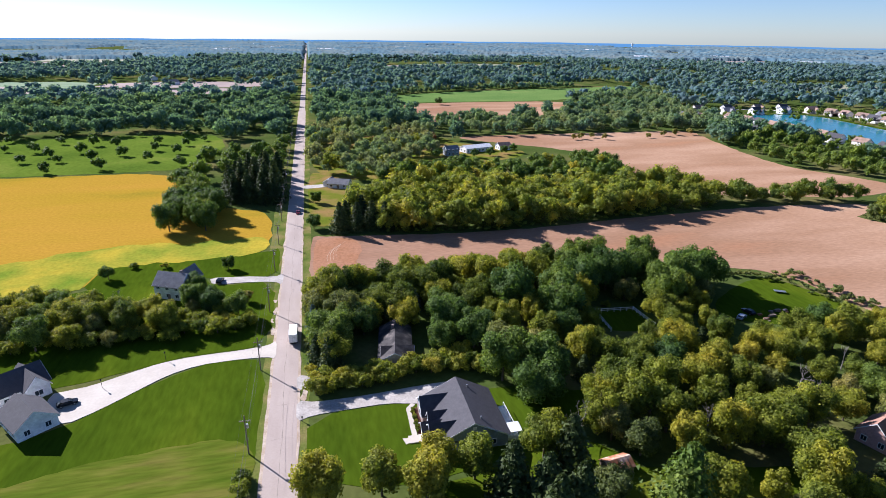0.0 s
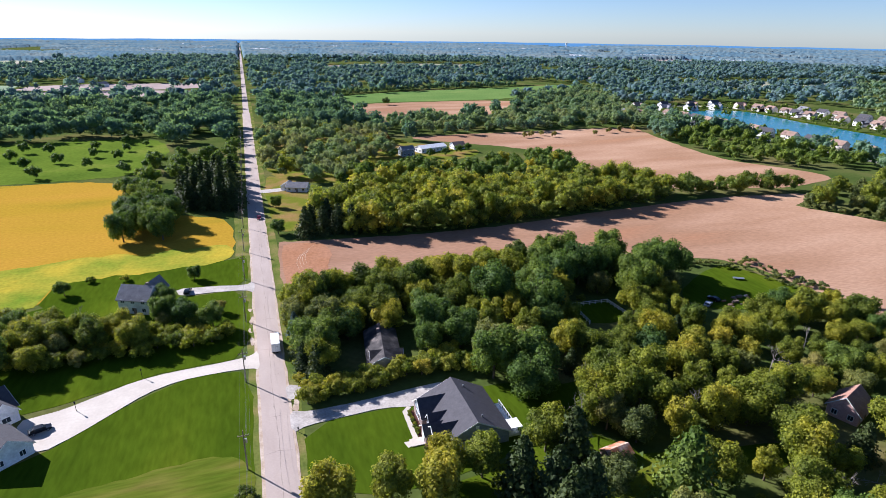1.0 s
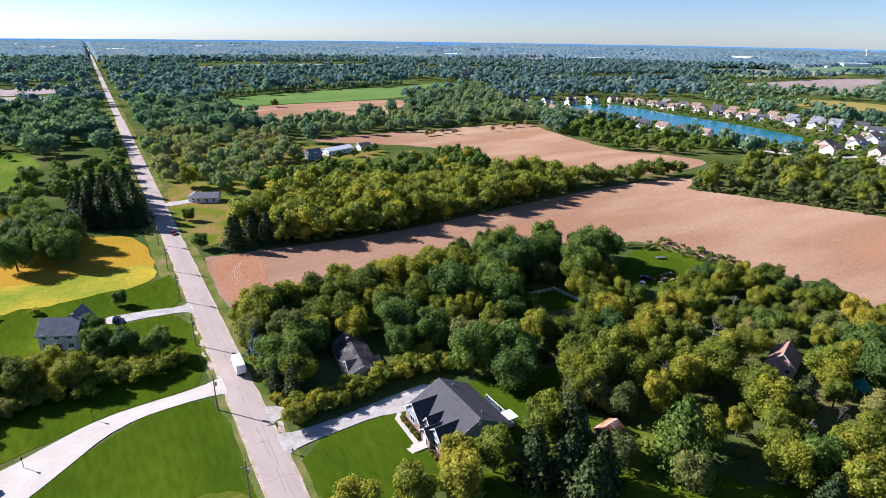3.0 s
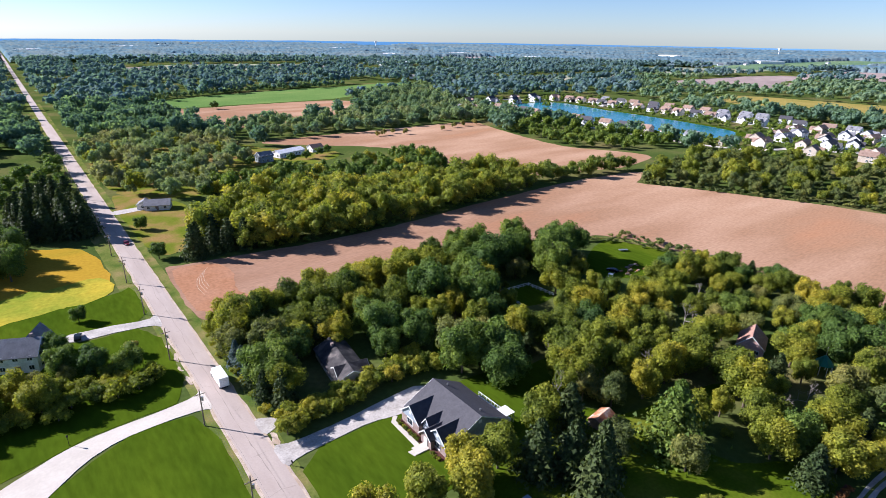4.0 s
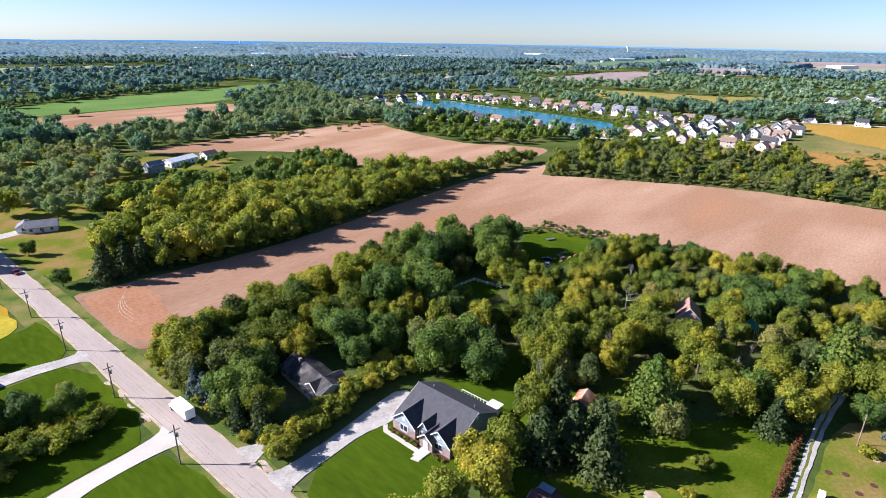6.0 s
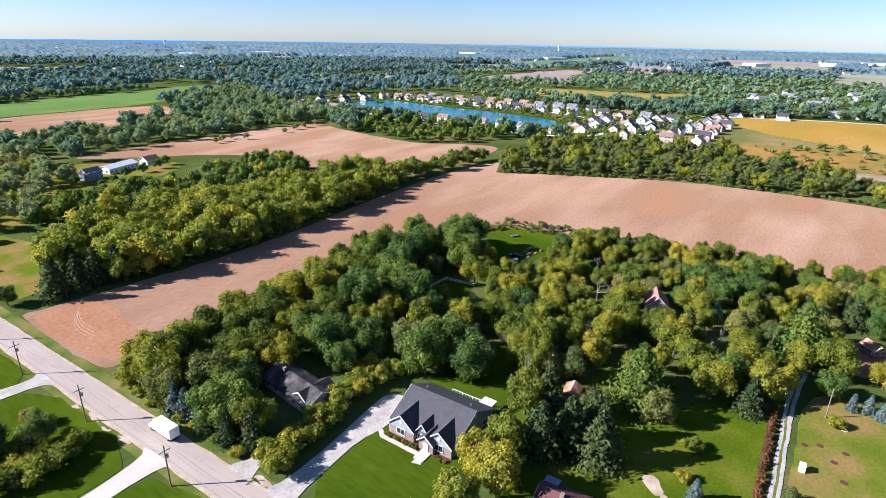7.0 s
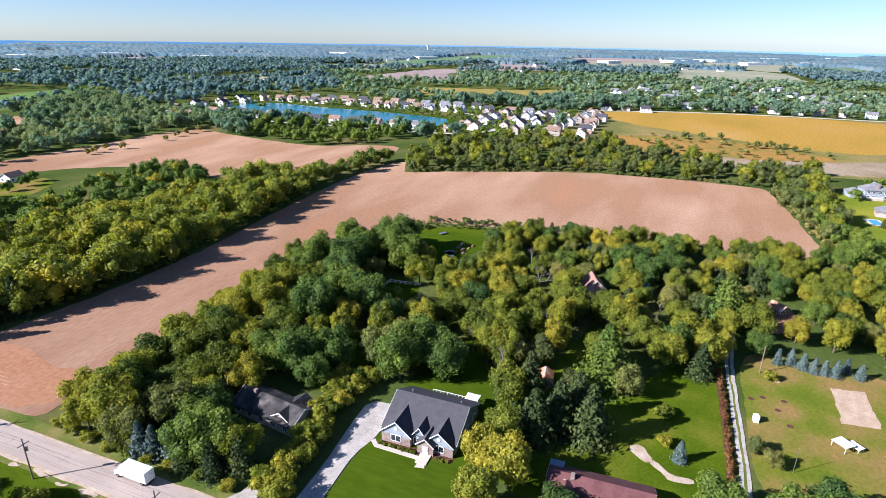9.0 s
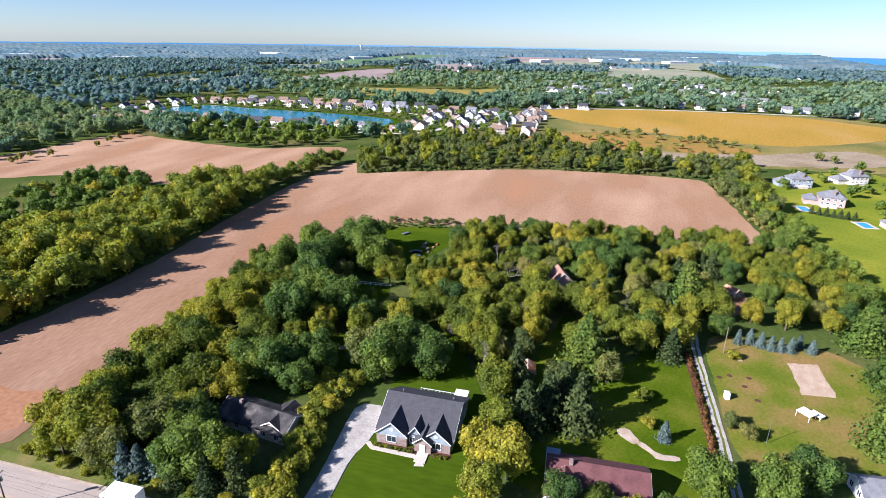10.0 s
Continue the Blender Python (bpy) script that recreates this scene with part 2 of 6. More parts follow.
LEAF_RUST = foliage("rust_red_leaves", [(0.2, (0.12, 0.065, 0.03)), (0.5, (0.18, 0.08, 0.035)), (0.8, (0.24, 0.13, 0.045))])
NEEDLE = foliage("dark_needles", [(0.2, (0.03, 0.052, 0.018)), (0.5, (0.055, 0.08, 0.025)), (0.8, (0.085, 0.105, 0.034))], through_light=0.2)
NEEDLE_PINE = foliage("pine_needles", [(0.2, (0.055, 0.10, 0.02)), (0.5, (0.09, 0.145, 0.026)), (0.8, (0.14, 0.18, 0.03))], through_light=0.3)
NEEDLE_BLUE = foliage("blue_spruce_needles", [(0.2, (0.07, 0.105, 0.10)), (0.5, (0.105, 0.15, 0.145)), (0.8, (0.15, 0.195, 0.19))], through_light=0.12)
LEAF_BELT = foliage("belt_leaves", [(0.12, (0.06, 0.105, 0.03)), (0.35, (0.125, 0.17, 0.034)), (0.6, (0.225, 0.25, 0.034)), (0.82, (0.37, 0.32, 0.036)), (0.95, (0.39, 0.28, 0.045))], through_light=0.45)
# Haze is mixed into these three leaf colours: lighter and bluer with distance.
LEAF_HAZED = foliage("hazed_outer_woods", [(0.12, (0.09, 0.16, 0.13)), (0.4, (0.145, 0.225, 0.145)), (0.65, (0.215, 0.275, 0.14)), (0.95, (0.33, 0.285, 0.14))], coarse=0.03, through_light=0.4, gloss=0.0, leaf_vary=0.45)
LEAF_HAZE_BLUE = foliage("hazed_distant_woods", [(0.12, (0.092, 0.165, 0.20)), (0.45, (0.13, 0.205, 0.225)), (0.7, (0.18, 0.235, 0.22)), (0.9, (0.24, 0.245, 0.20))], coarse=0.02, through_light=0.4, gloss=0.0, leaf_vary=0.45)
LEAF_HAZIEST = foliage("haze_blue_woods", [(0.25, (0.065, 0.14, 0.20)), (0.45, (0.10, 0.185, 0.245)), (0.62, (0.14, 0.22, 0.26)), (0.75, (0.19, 0.245, 0.25))], coarse=0.006, through_light=0.15, leaf_vary=0.0, gloss=0.0)
# Far field colours, paled and greyed to hold the haze.
HAZED_STRAW = surface("hazed_far_pasture", [(0.3, (0.22, 0.25, 0.16)), (0.7, (0.34, 0.31, 0.22))], 0.006, 0.05, 0.95, 0.0, spec=0.1)
HAZED_GREEN = surface("hazed_far_meadow", [(0.3, (0.10, 0.18, 0.09)), (0.7, (0.17, 0.24, 0.12))], 0.006, 0.05, 0.95, 0.0, spec=0.1)
HAZED_SOIL = surface("hazed_far_ploughland", [(0.3, (0.26, 0.20, 0.18)), (0.7, (0.36, 0.28, 0.25))], 0.006, 0.05, 0.95, 0.0, spec=0.1)

# ---- mesh helpers ----


def mesh_np(name, verts, faces, material, smooth=False):
    """A mesh from arrays: verts (n, 3), faces (m, k)."""
    me = bpy.data.meshes.new(name)
    verts, faces = np.asarray(verts, np.float32), np.asarray(faces, np.int32)
    m, k = faces.shape
    me.vertices.add(len(verts))
    me.vertices.foreach_set("co", verts.ravel())
    me.loops.add(m * k)
    me.loops.foreach_set("vertex_index", faces.ravel())
    me.polygons.add(m)
    me.polygons.foreach_set("loop_start", np.arange(0, m * k, k, dtype=np.int32))
    me.update(calc_edges=True)
    if smooth:
        me.polygons.foreach_set("use_smooth", np.ones(m, bool))
    me.materials.append(material)
    return me


def part(name, bm, material, parent=None, label="", smooth=False):
    me = bpy.data.meshes.new(name)
    for f in bm.faces:
        f.smooth = smooth
    bm.to_mesh(me)
    bm.free()
    me.materials.append(material)
    ob = new(name, me)
    if parent is not None:
        ob.parent = parent
    return tagged(ob, label) if label else ob


def thing(name, m, label, category, group="", kind=""):
    ob = new(name)
    ob.empty_display_size = 0.5
    ob.matrix_world = m
    return tagged(ob, label, category, group, kind)


def add_box(bm, x0, x1, y0, y1, z0, z1, bevel=0.0):
    g = bmesh.ops.create_cube(bm, size=1, matrix=Matrix.LocRotScale(((x0 + x1) / 2, (y0 + y1) / 2, (z0 + z1) / 2), None, (x1 - x0, y1 - y0, z1 - z0)))
    if bevel:
        edges = {e for v in g["verts"] for e in v.link_edges}
        bmesh.ops.bevel(bm, geom=list(edges), offset=bevel, segments=2, affect="EDGES")
    return bm


def box(x0, x1, y0, y1, z0, z1, bevel=0.0):
    return add_box(bmesh.new(), x0, x1, y0, y1, z0, z1, bevel)


def cyl(r1, r2, z0, z1, x=0, y=0, n=10, m=None):
    bm = bmesh.new()
    bmesh.ops.create_cone(bm, cap_ends=True, segments=n, radius1=r1, radius2=r2, depth=z1 - z0, matrix=(m or Matrix()) @ Matrix.Translation((x, y, (z0 + z1) / 2)))
    return bm


def prism(pts, a, b, axis="y"):
    """Extrudes a profile given as (across, up) pairs along an axis."""
    bm = bmesh.new()
    mk = (lambda p, s: (p[0], s, p[1])) if axis == "y" else (lambda p, s: (s, p[0], p[1]))
    va = [bm.verts.new(mk(p, a)) for p in pts]
    vb = [bm.verts.new(mk(p, b)) for p in pts]
    n = len(pts)
    bm.faces.new(va)
    bm.faces.new(vb[::-1])
    for i in range(n):
        bm.faces.new((va[i], vb[i], vb[(i + 1) % n], va[(i + 1) % n]))
    bmesh.ops.recalc_face_normals(bm, faces=bm.faces[:])
    return bm


def inside(poly, x, y):
    x, y = np.asarray(x, float), np.asarray(y, float)
    r = np.zeros(x.shape, bool)
    n = len(poly)
    for i in range(n):
        (x0, y0), (x1, y1) = poly[i], poly[(i + 1) % n]
        cross = (y0 > y) != (y1 > y)
        r ^= cross & (x < (x1 - x0) * (y - y0) / ((y1 - y0) or 1e-9) + x0)
    return r


def softened(poly, step=4.0, wobble=0.8, round_times=2):
    p = [Vector(q) for q in poly]
    for _ in range(round_times):
        p = [w for i in range(len(p)) for w in (p[i].lerp(p[(i + 1) % len(p)], 0.22), p[i].lerp(p[(i + 1) % len(p)], 0.78))]
    out = []
    for i, a in enumerate(p):
        b = p[(i + 1) % len(p)]
        n = max(1, int((b - a).length / step))
        out += [a.lerp(b, k / n) for k in range(n)]
    return [(q.x + wobble * noise.noise((q.x * 0.13, q.y * 0.13, 3.0)) + 0.5 * wobble * noise.noise((q.x * 0.5, q.y * 0.5, 8.0)),
             q.y + wobble * noise.noise((q.x * 0.13, q.y * 0.13, 17.0)) + 0.5 * wobble * noise.noise((q.x * 0.5, q.y * 0.5, 29.0))) for q in out]


def sheet(name, poly, top, material, label, category, step=4.0, wobble=0.8, round_times=2, deep=0.25):
    """A thin slab on the ground with an uneven outline and real edges."""
    pts = softened(poly, step, wobble, round_times)
    bm = bmesh.new()
    up = [bm.verts.new((x, y, top)) for x, y in pts]
    low = [bm.verts.new((x, y, top - deep)) for x, y in pts]
    f = bm.faces.new(up)
    f.normal_update()
    if f.normal.z < 0:
        f.normal_flip()
    for i in range(len(pts)):
        j = (i + 1) % len(pts)
        bm.faces.new((up[i], low[i], low[j], up[j]))
    bmesh.ops.triangulate(bm, faces=[f])
    ob = part(name, bm, material)
    return tagged(ob, label, category, kind="structure")


def ribbon(pts, widths):
    """The outline of a strip along a line, for sheet()."""
    left, right = [], []
    for i, p in enumerate(pts):
        a, b = Vector(pts[max(0, i - 1)]), Vector(pts[min(len(pts) - 1, i + 1)])
        d = (b - a).normalized()
        s = Vector((-d.y, d.x)) * widths[i] / 2
        left.append(tuple(Vector(p) + s))
        right.append(tuple(Vector(p) - s))
    return left + right[::-1]


# ---- ground, fields, roads, water ----
rings = [0, 60, 150, 300, 600, 1100, 1800, 2600, 3500, 4300, 4900]
gv, gf = [(0, 0, 0)], []
SEG = 96
for r in rings[1:]:
    gv += [(r * math.cos(2 * math.pi * k / SEG), r * math.sin(2 * math.pi * k / SEG), 0) for k in range(SEG)]
bm = bmesh.new()
bv = [bm.verts.new(v) for v in gv]
for k in range(SEG):
    bm.faces.new((bv[0], bv[1 + k], bv[1 + (k + 1) % SEG]))
    for i in range(len(rings) - 2):
        a, b = 1 + i * SEG, 1 + (i + 1) * SEG
        bm.faces.new((bv[a + k], bv[b + k], bv[b + (k + 1) % SEG], bv[a + (k + 1) % SEG]))
tagged(part("ground", bm, MEADOW), "flat rough green and straw-coloured meadow ground reaching the horizon", "ground", kind="structure")

ROAD_X = -11.9
FIELD_MAIN = [(-3, 251), (-4.5, 246), (-5, 230), (-4.5, 201), (-4, 196), (2, 196.5), (27, 200), (62, 203), (100, 203), (140, 190), (177, 175), (183, 126), (191, 72), (193, 14), (196, 3), (206, -6), (220, -6), (316, 2), (327, 4), (329, 14), (331, 60), (326, 118), (290, 200), (272, 229), (280, 233), (312, 247), (242, 257), (155, 250), (107, 244), (66, 243), (35, 246), (4, 250)]
FIELD_TWO = [(318, 262), (360, 274), (354, 300), (326, 345), (348, 455), (362, 500), (290, 500), (130, 502), (122, 488), (215, 415), (205, 325), (222, 284), (267, 270)]
YELLOW = [(-330, 395), (-190, 393), (-90, 396), (-67, 330), (-47, 303), (-24, 293), (-21, 236), (-54, 232), (-83, 231), (-84, 207), (-108, 203), (-330, 190)]
GOLF = [(-330, 398), (-190, 396), (-88, 401), (-72, 420), (-70, 500), (-93, 552), (-190, 543), (-330, 520)]
LAKE = [(480, 574), (530, 598), (585, 582), (568, 486), (565, 440), (560, 382), (542, 303), (515, 290), (479, 288), (473, 357), (474, 457), (458, 516)]
NEAR_BROWN = [(96, 752), (180, 760), (336, 762), (344, 694), (316, 654), (256, 612), (200, 590), (120, 580), (100, 650)]
NEAR_GREEN = [(94, 760), (156, 770), (248, 770), (335, 772), (415, 815), (508, 862), (650, 905), (611, 953), (541, 978), (442, 945), (356, 935), (240, 915), (106, 857)]
YELLOW_TWO = [(690, 172), (756, 12), (745, -165), (640, -260), (536, -165), (482, -67), (558, 52), (600, 110)]
YELLOW_THREE = [(770, 238), (756, 375), (852, 521), (934, 482), (952, 305), (1050, 240)]
SCRUB = [(470, 160), (542, 52), (478, -62), (440, -60), (425, 60), (440, 110)]
MARSH_P = [(425, 60), (440, -58), (500, -150), (420, -160), (385, -20), (390, 40)]
SUBURB_LAWN = [(306, -16), (246, -20), (194, -22), (140, -25), (100, -45), (80, -90), (230, -130), (400, -130), (370, -60)]
YARD = [(38, 4), (52, -12), (96, -6), (100, 24), (96, 37), (60, 37.5), (32, 38)]
YARD_TWO = [(14, 40), (26, 40.5), (85, 43), (84, 52), (70, 62), (67, 84), (58, 98), (44, 97), (34, 93), (16, 89), (12, 62)]
HOUSE_LAWN = [(-6.5, 98), (-6.2, 119), (22, 120), (34, 118), (40, 122), (62, 118), (64, 106), (48, 98), (34, 94), (10, 91)]
LAWN_WEST = [(-17.5, 92), (-17, 147), (-30, 150), (-45, 142), (-64, 124), (-90, 118), (-120, 105), (-120, 85), (-60, 85)]
LAWN_MID = [(-17, 155), (-17.2, 203), (-40, 203), (-44, 212), (-70, 214), (-84, 206), (-104, 196), (-110, 170), (-100, 146), (-68, 143), (-50, 150), (-38, 154)]
LAWN_NORTH = [(-17, 206), (-38, 209), (-44, 211), (-70, 212), (-85, 205), (-83, 230), (-55, 232), (-22, 235), (-17, 239)]
LAWN_THREE = [(-4, 262), (-6, 320), (-4, 380), (3, 376), (24, 350), (30, 322), (22, 296), (14, 268)]
FARM_LAWN = [(-4, 382), (22, 352), (44, 350), (70, 384), (150, 400), (165, 430), (116, 470), (114, 500), (60, 520), (-4, 500)]
BACKYARD = [(170, 172), (178, 146), (172, 136), (158, 132), (136, 138), (128, 150), (140, 160), (155, 168)]

sheet("field", FIELD_MAIN, 0.06, SOIL, "harvested bare reddish-brown field with pale crop leavings, paler to the east", "field", 4, 1.2, 1)
sheet("field", FIELD_TWO, 0.06, SOIL, "harvested bare reddish-brown field behind a hedgerow", "field", 6, 2)
sheet("field", [(-2, 249), (-4, 230), (-3, 198), (16, 203), (12, 215), (18, 232), (14, 245)], 0.085, SOIL_RED, "bare orange-red soil at the field corner", "field", 2, 1.0, 1)
sheet("field", YELLOW, 0.06, BEANS, "ripe golden soybean field beside the road", "field", 4, 2)
sheet("field", [(-21, 234), (-54, 230), (-84, 229), (-85, 205), (-108, 201), (-200, 194), (-200, 222), (-120, 240), (-84, 256), (-50, 250), (-24, 258)], 0.10, BEANS_GREEN, "greener edge strip of the soybean field", "field", 3, 3.5)
sheet("field", GOLF, 0.06, FAIRWAY, "smooth bright green golf course grass", "grass", 6, 2)
sheet("field", NEAR_BROWN, 0.06, SOIL, "bare brown field beyond the woods", "field", 8, 3)
sheet("field", NEAR_GREEN, 0.06, CROP, "bright green crop field", "field", 8, 3)
sheet("meadow", [(432, 165), (480, 178), (600, 165), (690, 185), (768, 20), (768, -190), (650, -300), (420, -190), (385, -120), (383, 40), (425, 65)], 0.035, STRAW_MEADOW, "dry olive and straw-coloured meadow round a marsh", "meadow", 8, 3)
sheet("field", YELLOW_TWO, 0.06, BEANS_DULL, "wide golden soybean field near a village road", "field", 8, 4)
sheet("field", YELLOW_THREE, 0.06, STUBBLE, "yellow-ochre stubble field among woods", "field", 8, 4)
sheet("field", SCRUB, 0.06, SCRUB_GRASS, "ochre scrub grass strip", "grass", 5, 6)
sheet("field", MARSH_P, 0.06, MARSH, "grey-brown marsh of dry reeds", "marsh", 5, 6)
sheet("lawn", SUBURB_LAWN, 0.06, LAWN_BRIGHT, "broad mown lawn behind suburban houses", "lawn", 4, 2)
sheet("lawn", YARD, 0.06, LAWN_DRY, "green lawn with dry reddish patches", "lawn", 3, 1)
sheet("lawn", YARD_TWO, 0.06, LAWN_MIX, "mown green garden lawn with tree shadows", "lawn", 3, 1.5)
sheet("lawn", HOUSE_LAWN, 0.06, LAWN, "freshly mown lawn round the new house", "lawn", 2, 0.4, 1)
sheet("lawn", LAWN_WEST, 0.06, LAWN, "large mown green lawn with mowing stripes", "lawn", 2, 0.4, 1)
sheet("lawn", [(-17.4, 92), (-17.3, 112), (-30, 115), (-60, 110), (-110, 96), (-110, 86), (-60, 86)], 0.09, HAY, "rough hayed grass below the lawn", "grass", 2, 1.2)
sheet("lawn", LAWN_MID, 0.06, LAWN, "mown green lawn between two driveways", "lawn", 2, 0.6, 1)
sheet("lawn", LAWN_NORTH, 0.075, LAWN, "mown green lawn beside the soybean field", "lawn", 2, 0.6, 1)
sheet("lawn", LAWN_THREE, 0.06, LAWN_DRY, "pale green lawn round a roadside house", "lawn", 3, 1)
sheet("lawn", [(42, 101), (60, 105), (90, 109), (92, 115), (58, 116), (42, 118)], 0.05, LAWN, "shaded grass alley leading into the woods", "lawn", 3, 1)
sheet("lawn", [(44, 64), (58, 64), (72, 75), (100, 72), (100, 80), (82, 83), (66, 86), (50, 90)], 0.07, LAWN_MIX, "sunlit grass strip between trees", "lawn", 3, 1)
sheet("field", FARM_LAWN, 0.05, LAWN_DRY, "rough green ground under farm trees", "grass", 6, 3)
sheet("lawn", BACKYARD, 0.06, LAWN, "mown back lawn at the field edge", "lawn", 3, 1)
sheet("lawn", [(44, 140), (62, 150), (66, 142), (50, 130)], 0.06, LAWN, "small sunlit lawn clearing in the woods", "lawn", 2, 1)
sheet("lawn", [(86, 142), (104, 142), (104, 157), (86, 157)], 0.05, LAWN, "fenced grass paddock", "lawn", 2, 1)
sheet("lawn", [(112, 22), (136, 15), (138, 28), (118, 34)], 0.06, SOIL_RED, "bare earth yard at the end of the lane", "yard", 3, 2)
sheet("verge", [(146, 178), (180, 172), (190, 120), (194, 66), (184, 66), (176, 128), (180, 150), (170, 174)], 0.05, VERGE, "rough dry grass strip at the field edge", "grass", 2, 1.5)
sheet("verge", [(-18.0, 90), (-15.1, 90), (-15.1, 900), (-19.5, 900), (-22.5, 300), (-21.5, 236), (-18.0, 232)], 0.04, VERGE, "dry grass verge along the road", "verge", 2.5, 0.5, 0)
sheet("verge", [(-8.6, 90), (-6.2, 90), (-4.6, 200), (-4.8, 900), (-8.6, 900)], 0.04, VERGE, "green grass verge along the road", "verge", 2.5, 0.6, 0)
tagged(sheet("road", [(ROAD_X - 3.35, -200), (ROAD_X + 3.35, -200), (ROAD_X + 3.35, 4800), (ROAD_X - 3.35, 4800)], 0.12, ASPHALT, "straight worn pale grey two-lane country road", "road", 3, 0.22, 0), kind="structure")
sheet("gravel_shoulder", [(ROAD_X - 4.1, 60), (ROAD_X - 3.2, 60), (ROAD_X - 3.2, 700), (ROAD_X - 4.1, 700)], 0.10, GRAVEL, "narrow gravel road shoulder", "shoulder", 2, 0.5, 0)
sheet("gravel_shoulder", [(ROAD_X + 3.2, 60), (ROAD_X + 4.0, 60), (ROAD_X + 4.0, 700), (ROAD_X + 3.2, 700)], 0.10, GRAVEL, "narrow gravel road shoulder", "shoulder", 2, 0.5, 0)
for k in range(14):
    y = 92 + k * 17 + RNG.uniform(-3, 3)
    a, b = RNG.uniform(-2.9, 1), RNG.uniform(1.2, 3)
    sheet("crack", ribbon([(ROAD_X + a, y), (ROAD_X + (a + b) / 2, y + RNG.uniform(-1, 1)), (ROAD_X + b, y + RNG.uniform(-1, 1))], [0.07, 0.12, 0.07]), 0.128, SEAL, "dark sealed crack across the road", "crack", 1, 0.3, 0, 0.01)
for dx in (-1.7, 1.75):
    sheet("crack", ribbon([(ROAD_X + dx * 0.05, 70 + 120 * (dx > 0)), (ROAD_X + dx * 0.06, 190 + 120 * (dx > 0))], [0.12, 0.12]), 0.127, SEAL, "dark sealed seam along the road's middle", "crack", 2, 0.5, 0, 0.01)
sheet("driveway", [(-15, 158), (-15, 147), (-17, 148.6), (-25.5, 149), (-36, 147.8), (-43, 144.3), (-49.5, 137.7), (-55.5, 131.8), (-62, 126.8), (-68, 131), (-70, 141), (-66, 141.8), (-61, 143), (-54, 147), (-46.5, 151), (-38, 153), (-26, 153.8), (-17.5, 155)], 0.14, CONCRETE, "long curved pale concrete driveway", "driveway", 1.5, 0.1, 1)
sheet("driveway", [(-15, 210), (-15, 199), (-18, 202.5), (-30, 204), (-40, 204), (-42, 210.5), (-30, 209.5), (-18, 207)], 0.14, DRIVE_GREY, "pale gravel driveway to a white farmhouse", "driveway", 1.5, 0.3, 1)
sheet("driveway", [(-8.8, 117), (-8.8, 126), (-4, 124.2), (10, 124.6), (22, 126), (33, 126.5), (33.5, 119), (22, 118.2), (14, 120.2), (4, 119.6), (-5, 119)], 0.14, DRIVE_GREY, "wide pale concrete driveway dappled with shade", "driveway", 1.5, 0.15, 1)
sheet("driveway", [(-8.8, 130), (-8.8, 138), (-4, 135), (8, 134), (18, 136), (20, 131), (8, 130.5), (-4, 132)], 0.13, DRIVE_GREY, "shaded gravel driveway under trees", "driveway", 1.5, 0.4, 1)
sheet("driveway", [(-8.8, 345), (-8.8, 337), (4, 339), (10, 340), (10, 348), (2, 346)], 0.13, DRIVE_GREY, "gravel driveway to a roadside house", "driveway", 2, 0.3, 1)
sheet("lane", ribbon([(20, 40), (44, 39.6), (82, 40), (108, 38.5), (122, 36), (130, 28)], [2.1, 2.1, 2.2, 2.6, 4, 6]), 0.12, DRIVE_GREY, "pale crushed-stone farm lane", "lane", 1.5, 0.3, 1)
sheet("lane_grass", ribbon([(20, 40), (44, 39.6), (82, 40), (106, 38.6)], [0.5, 0.55, 0.55, 0.4]), 0.13, VERGE, "dry grass strip between the wheel tracks of the lane", "grass", 0.8, 0.35, 0, 0.03)
sheet("mulch_bed", ribbon([(30, 42.6), (44, 42.5), (84, 43)], [1.5, 1.5, 1.5]), 0.11, MULCH, "red mulch strip with shrubs along the lane", "bed", 1.5, 0.3, 0)
sheet("sand_pit", [(85.5, 15), (86.5, 7), (70, 7.4), (69, 16)], 0.11, SAND, "rectangular pale sand court set in the lawn", "sand", 0.7, 0.9, 0)
sheet("garden_path", [(40, 64), (42, 61), (37, 58), (36, 60.5)], 0.11, GRAVEL, "curved sandy garden bed", "path", 1, 0.4, 1)
sheet("garden_path", [(36.5, 59.5), (33.6, 56), (32, 55), (33, 49.5), (34.6, 50), (34, 54.5), (37.6, 58)], 0.12, GRAVEL, "winding stone garden path", "path", 1, 0.3, 1)
for px, py in ((62.8, 28), (68.9, 29.8), (73.7, 32.8), (73.7, 27.8), (83.5, 28.1), (72, 35.7)):
    s = 0.75
    sheet("fire_pit", [(px + s * math.cos(a), py + s * math.sin(a)) for a in np.arange(0, 6.2, 0.7)], 0.12, MULCH if px < 74 else SAND, "round bare pit ringed with stones in the lawn", "pit", 0.5, 0.15, 1)
for k in range(4):
    sheet("wheel_track", ribbon([(2.2 + 1.1 * k, 216 + 2 * k), (1.6 + 1.3 * k, 224 + 2 * k), (3.4 + 1.4 * k, 231 + 2 * k), (6.0 + 1.5 * k, 236 + 2 * k)], [0.10, 0.16, 0.16, 0.08]), 0.095 + 0.003 * k, SAND, "pale curved wheel track on bare soil", "track", 1, 0.3, 1, 0.02)
for cx, cy, s in ((-16.6, 171, 0.8), (-16.7, 178, 1.2), (-16.5, 186, 0.9), (-16.6, 163, 1.0), (-7.0, 128, 1.2)):
    sheet("bare_patch", [(cx + s * 0.6 * math.cos(a), cy + 2.2 * s * math.sin(a)) for a in np.arange(0, 6.2, 0.8)], 0.108, GRAVEL, "bare dry soil patch at the road edge", "soil", 0.5, 1.5, 1, 0.05)
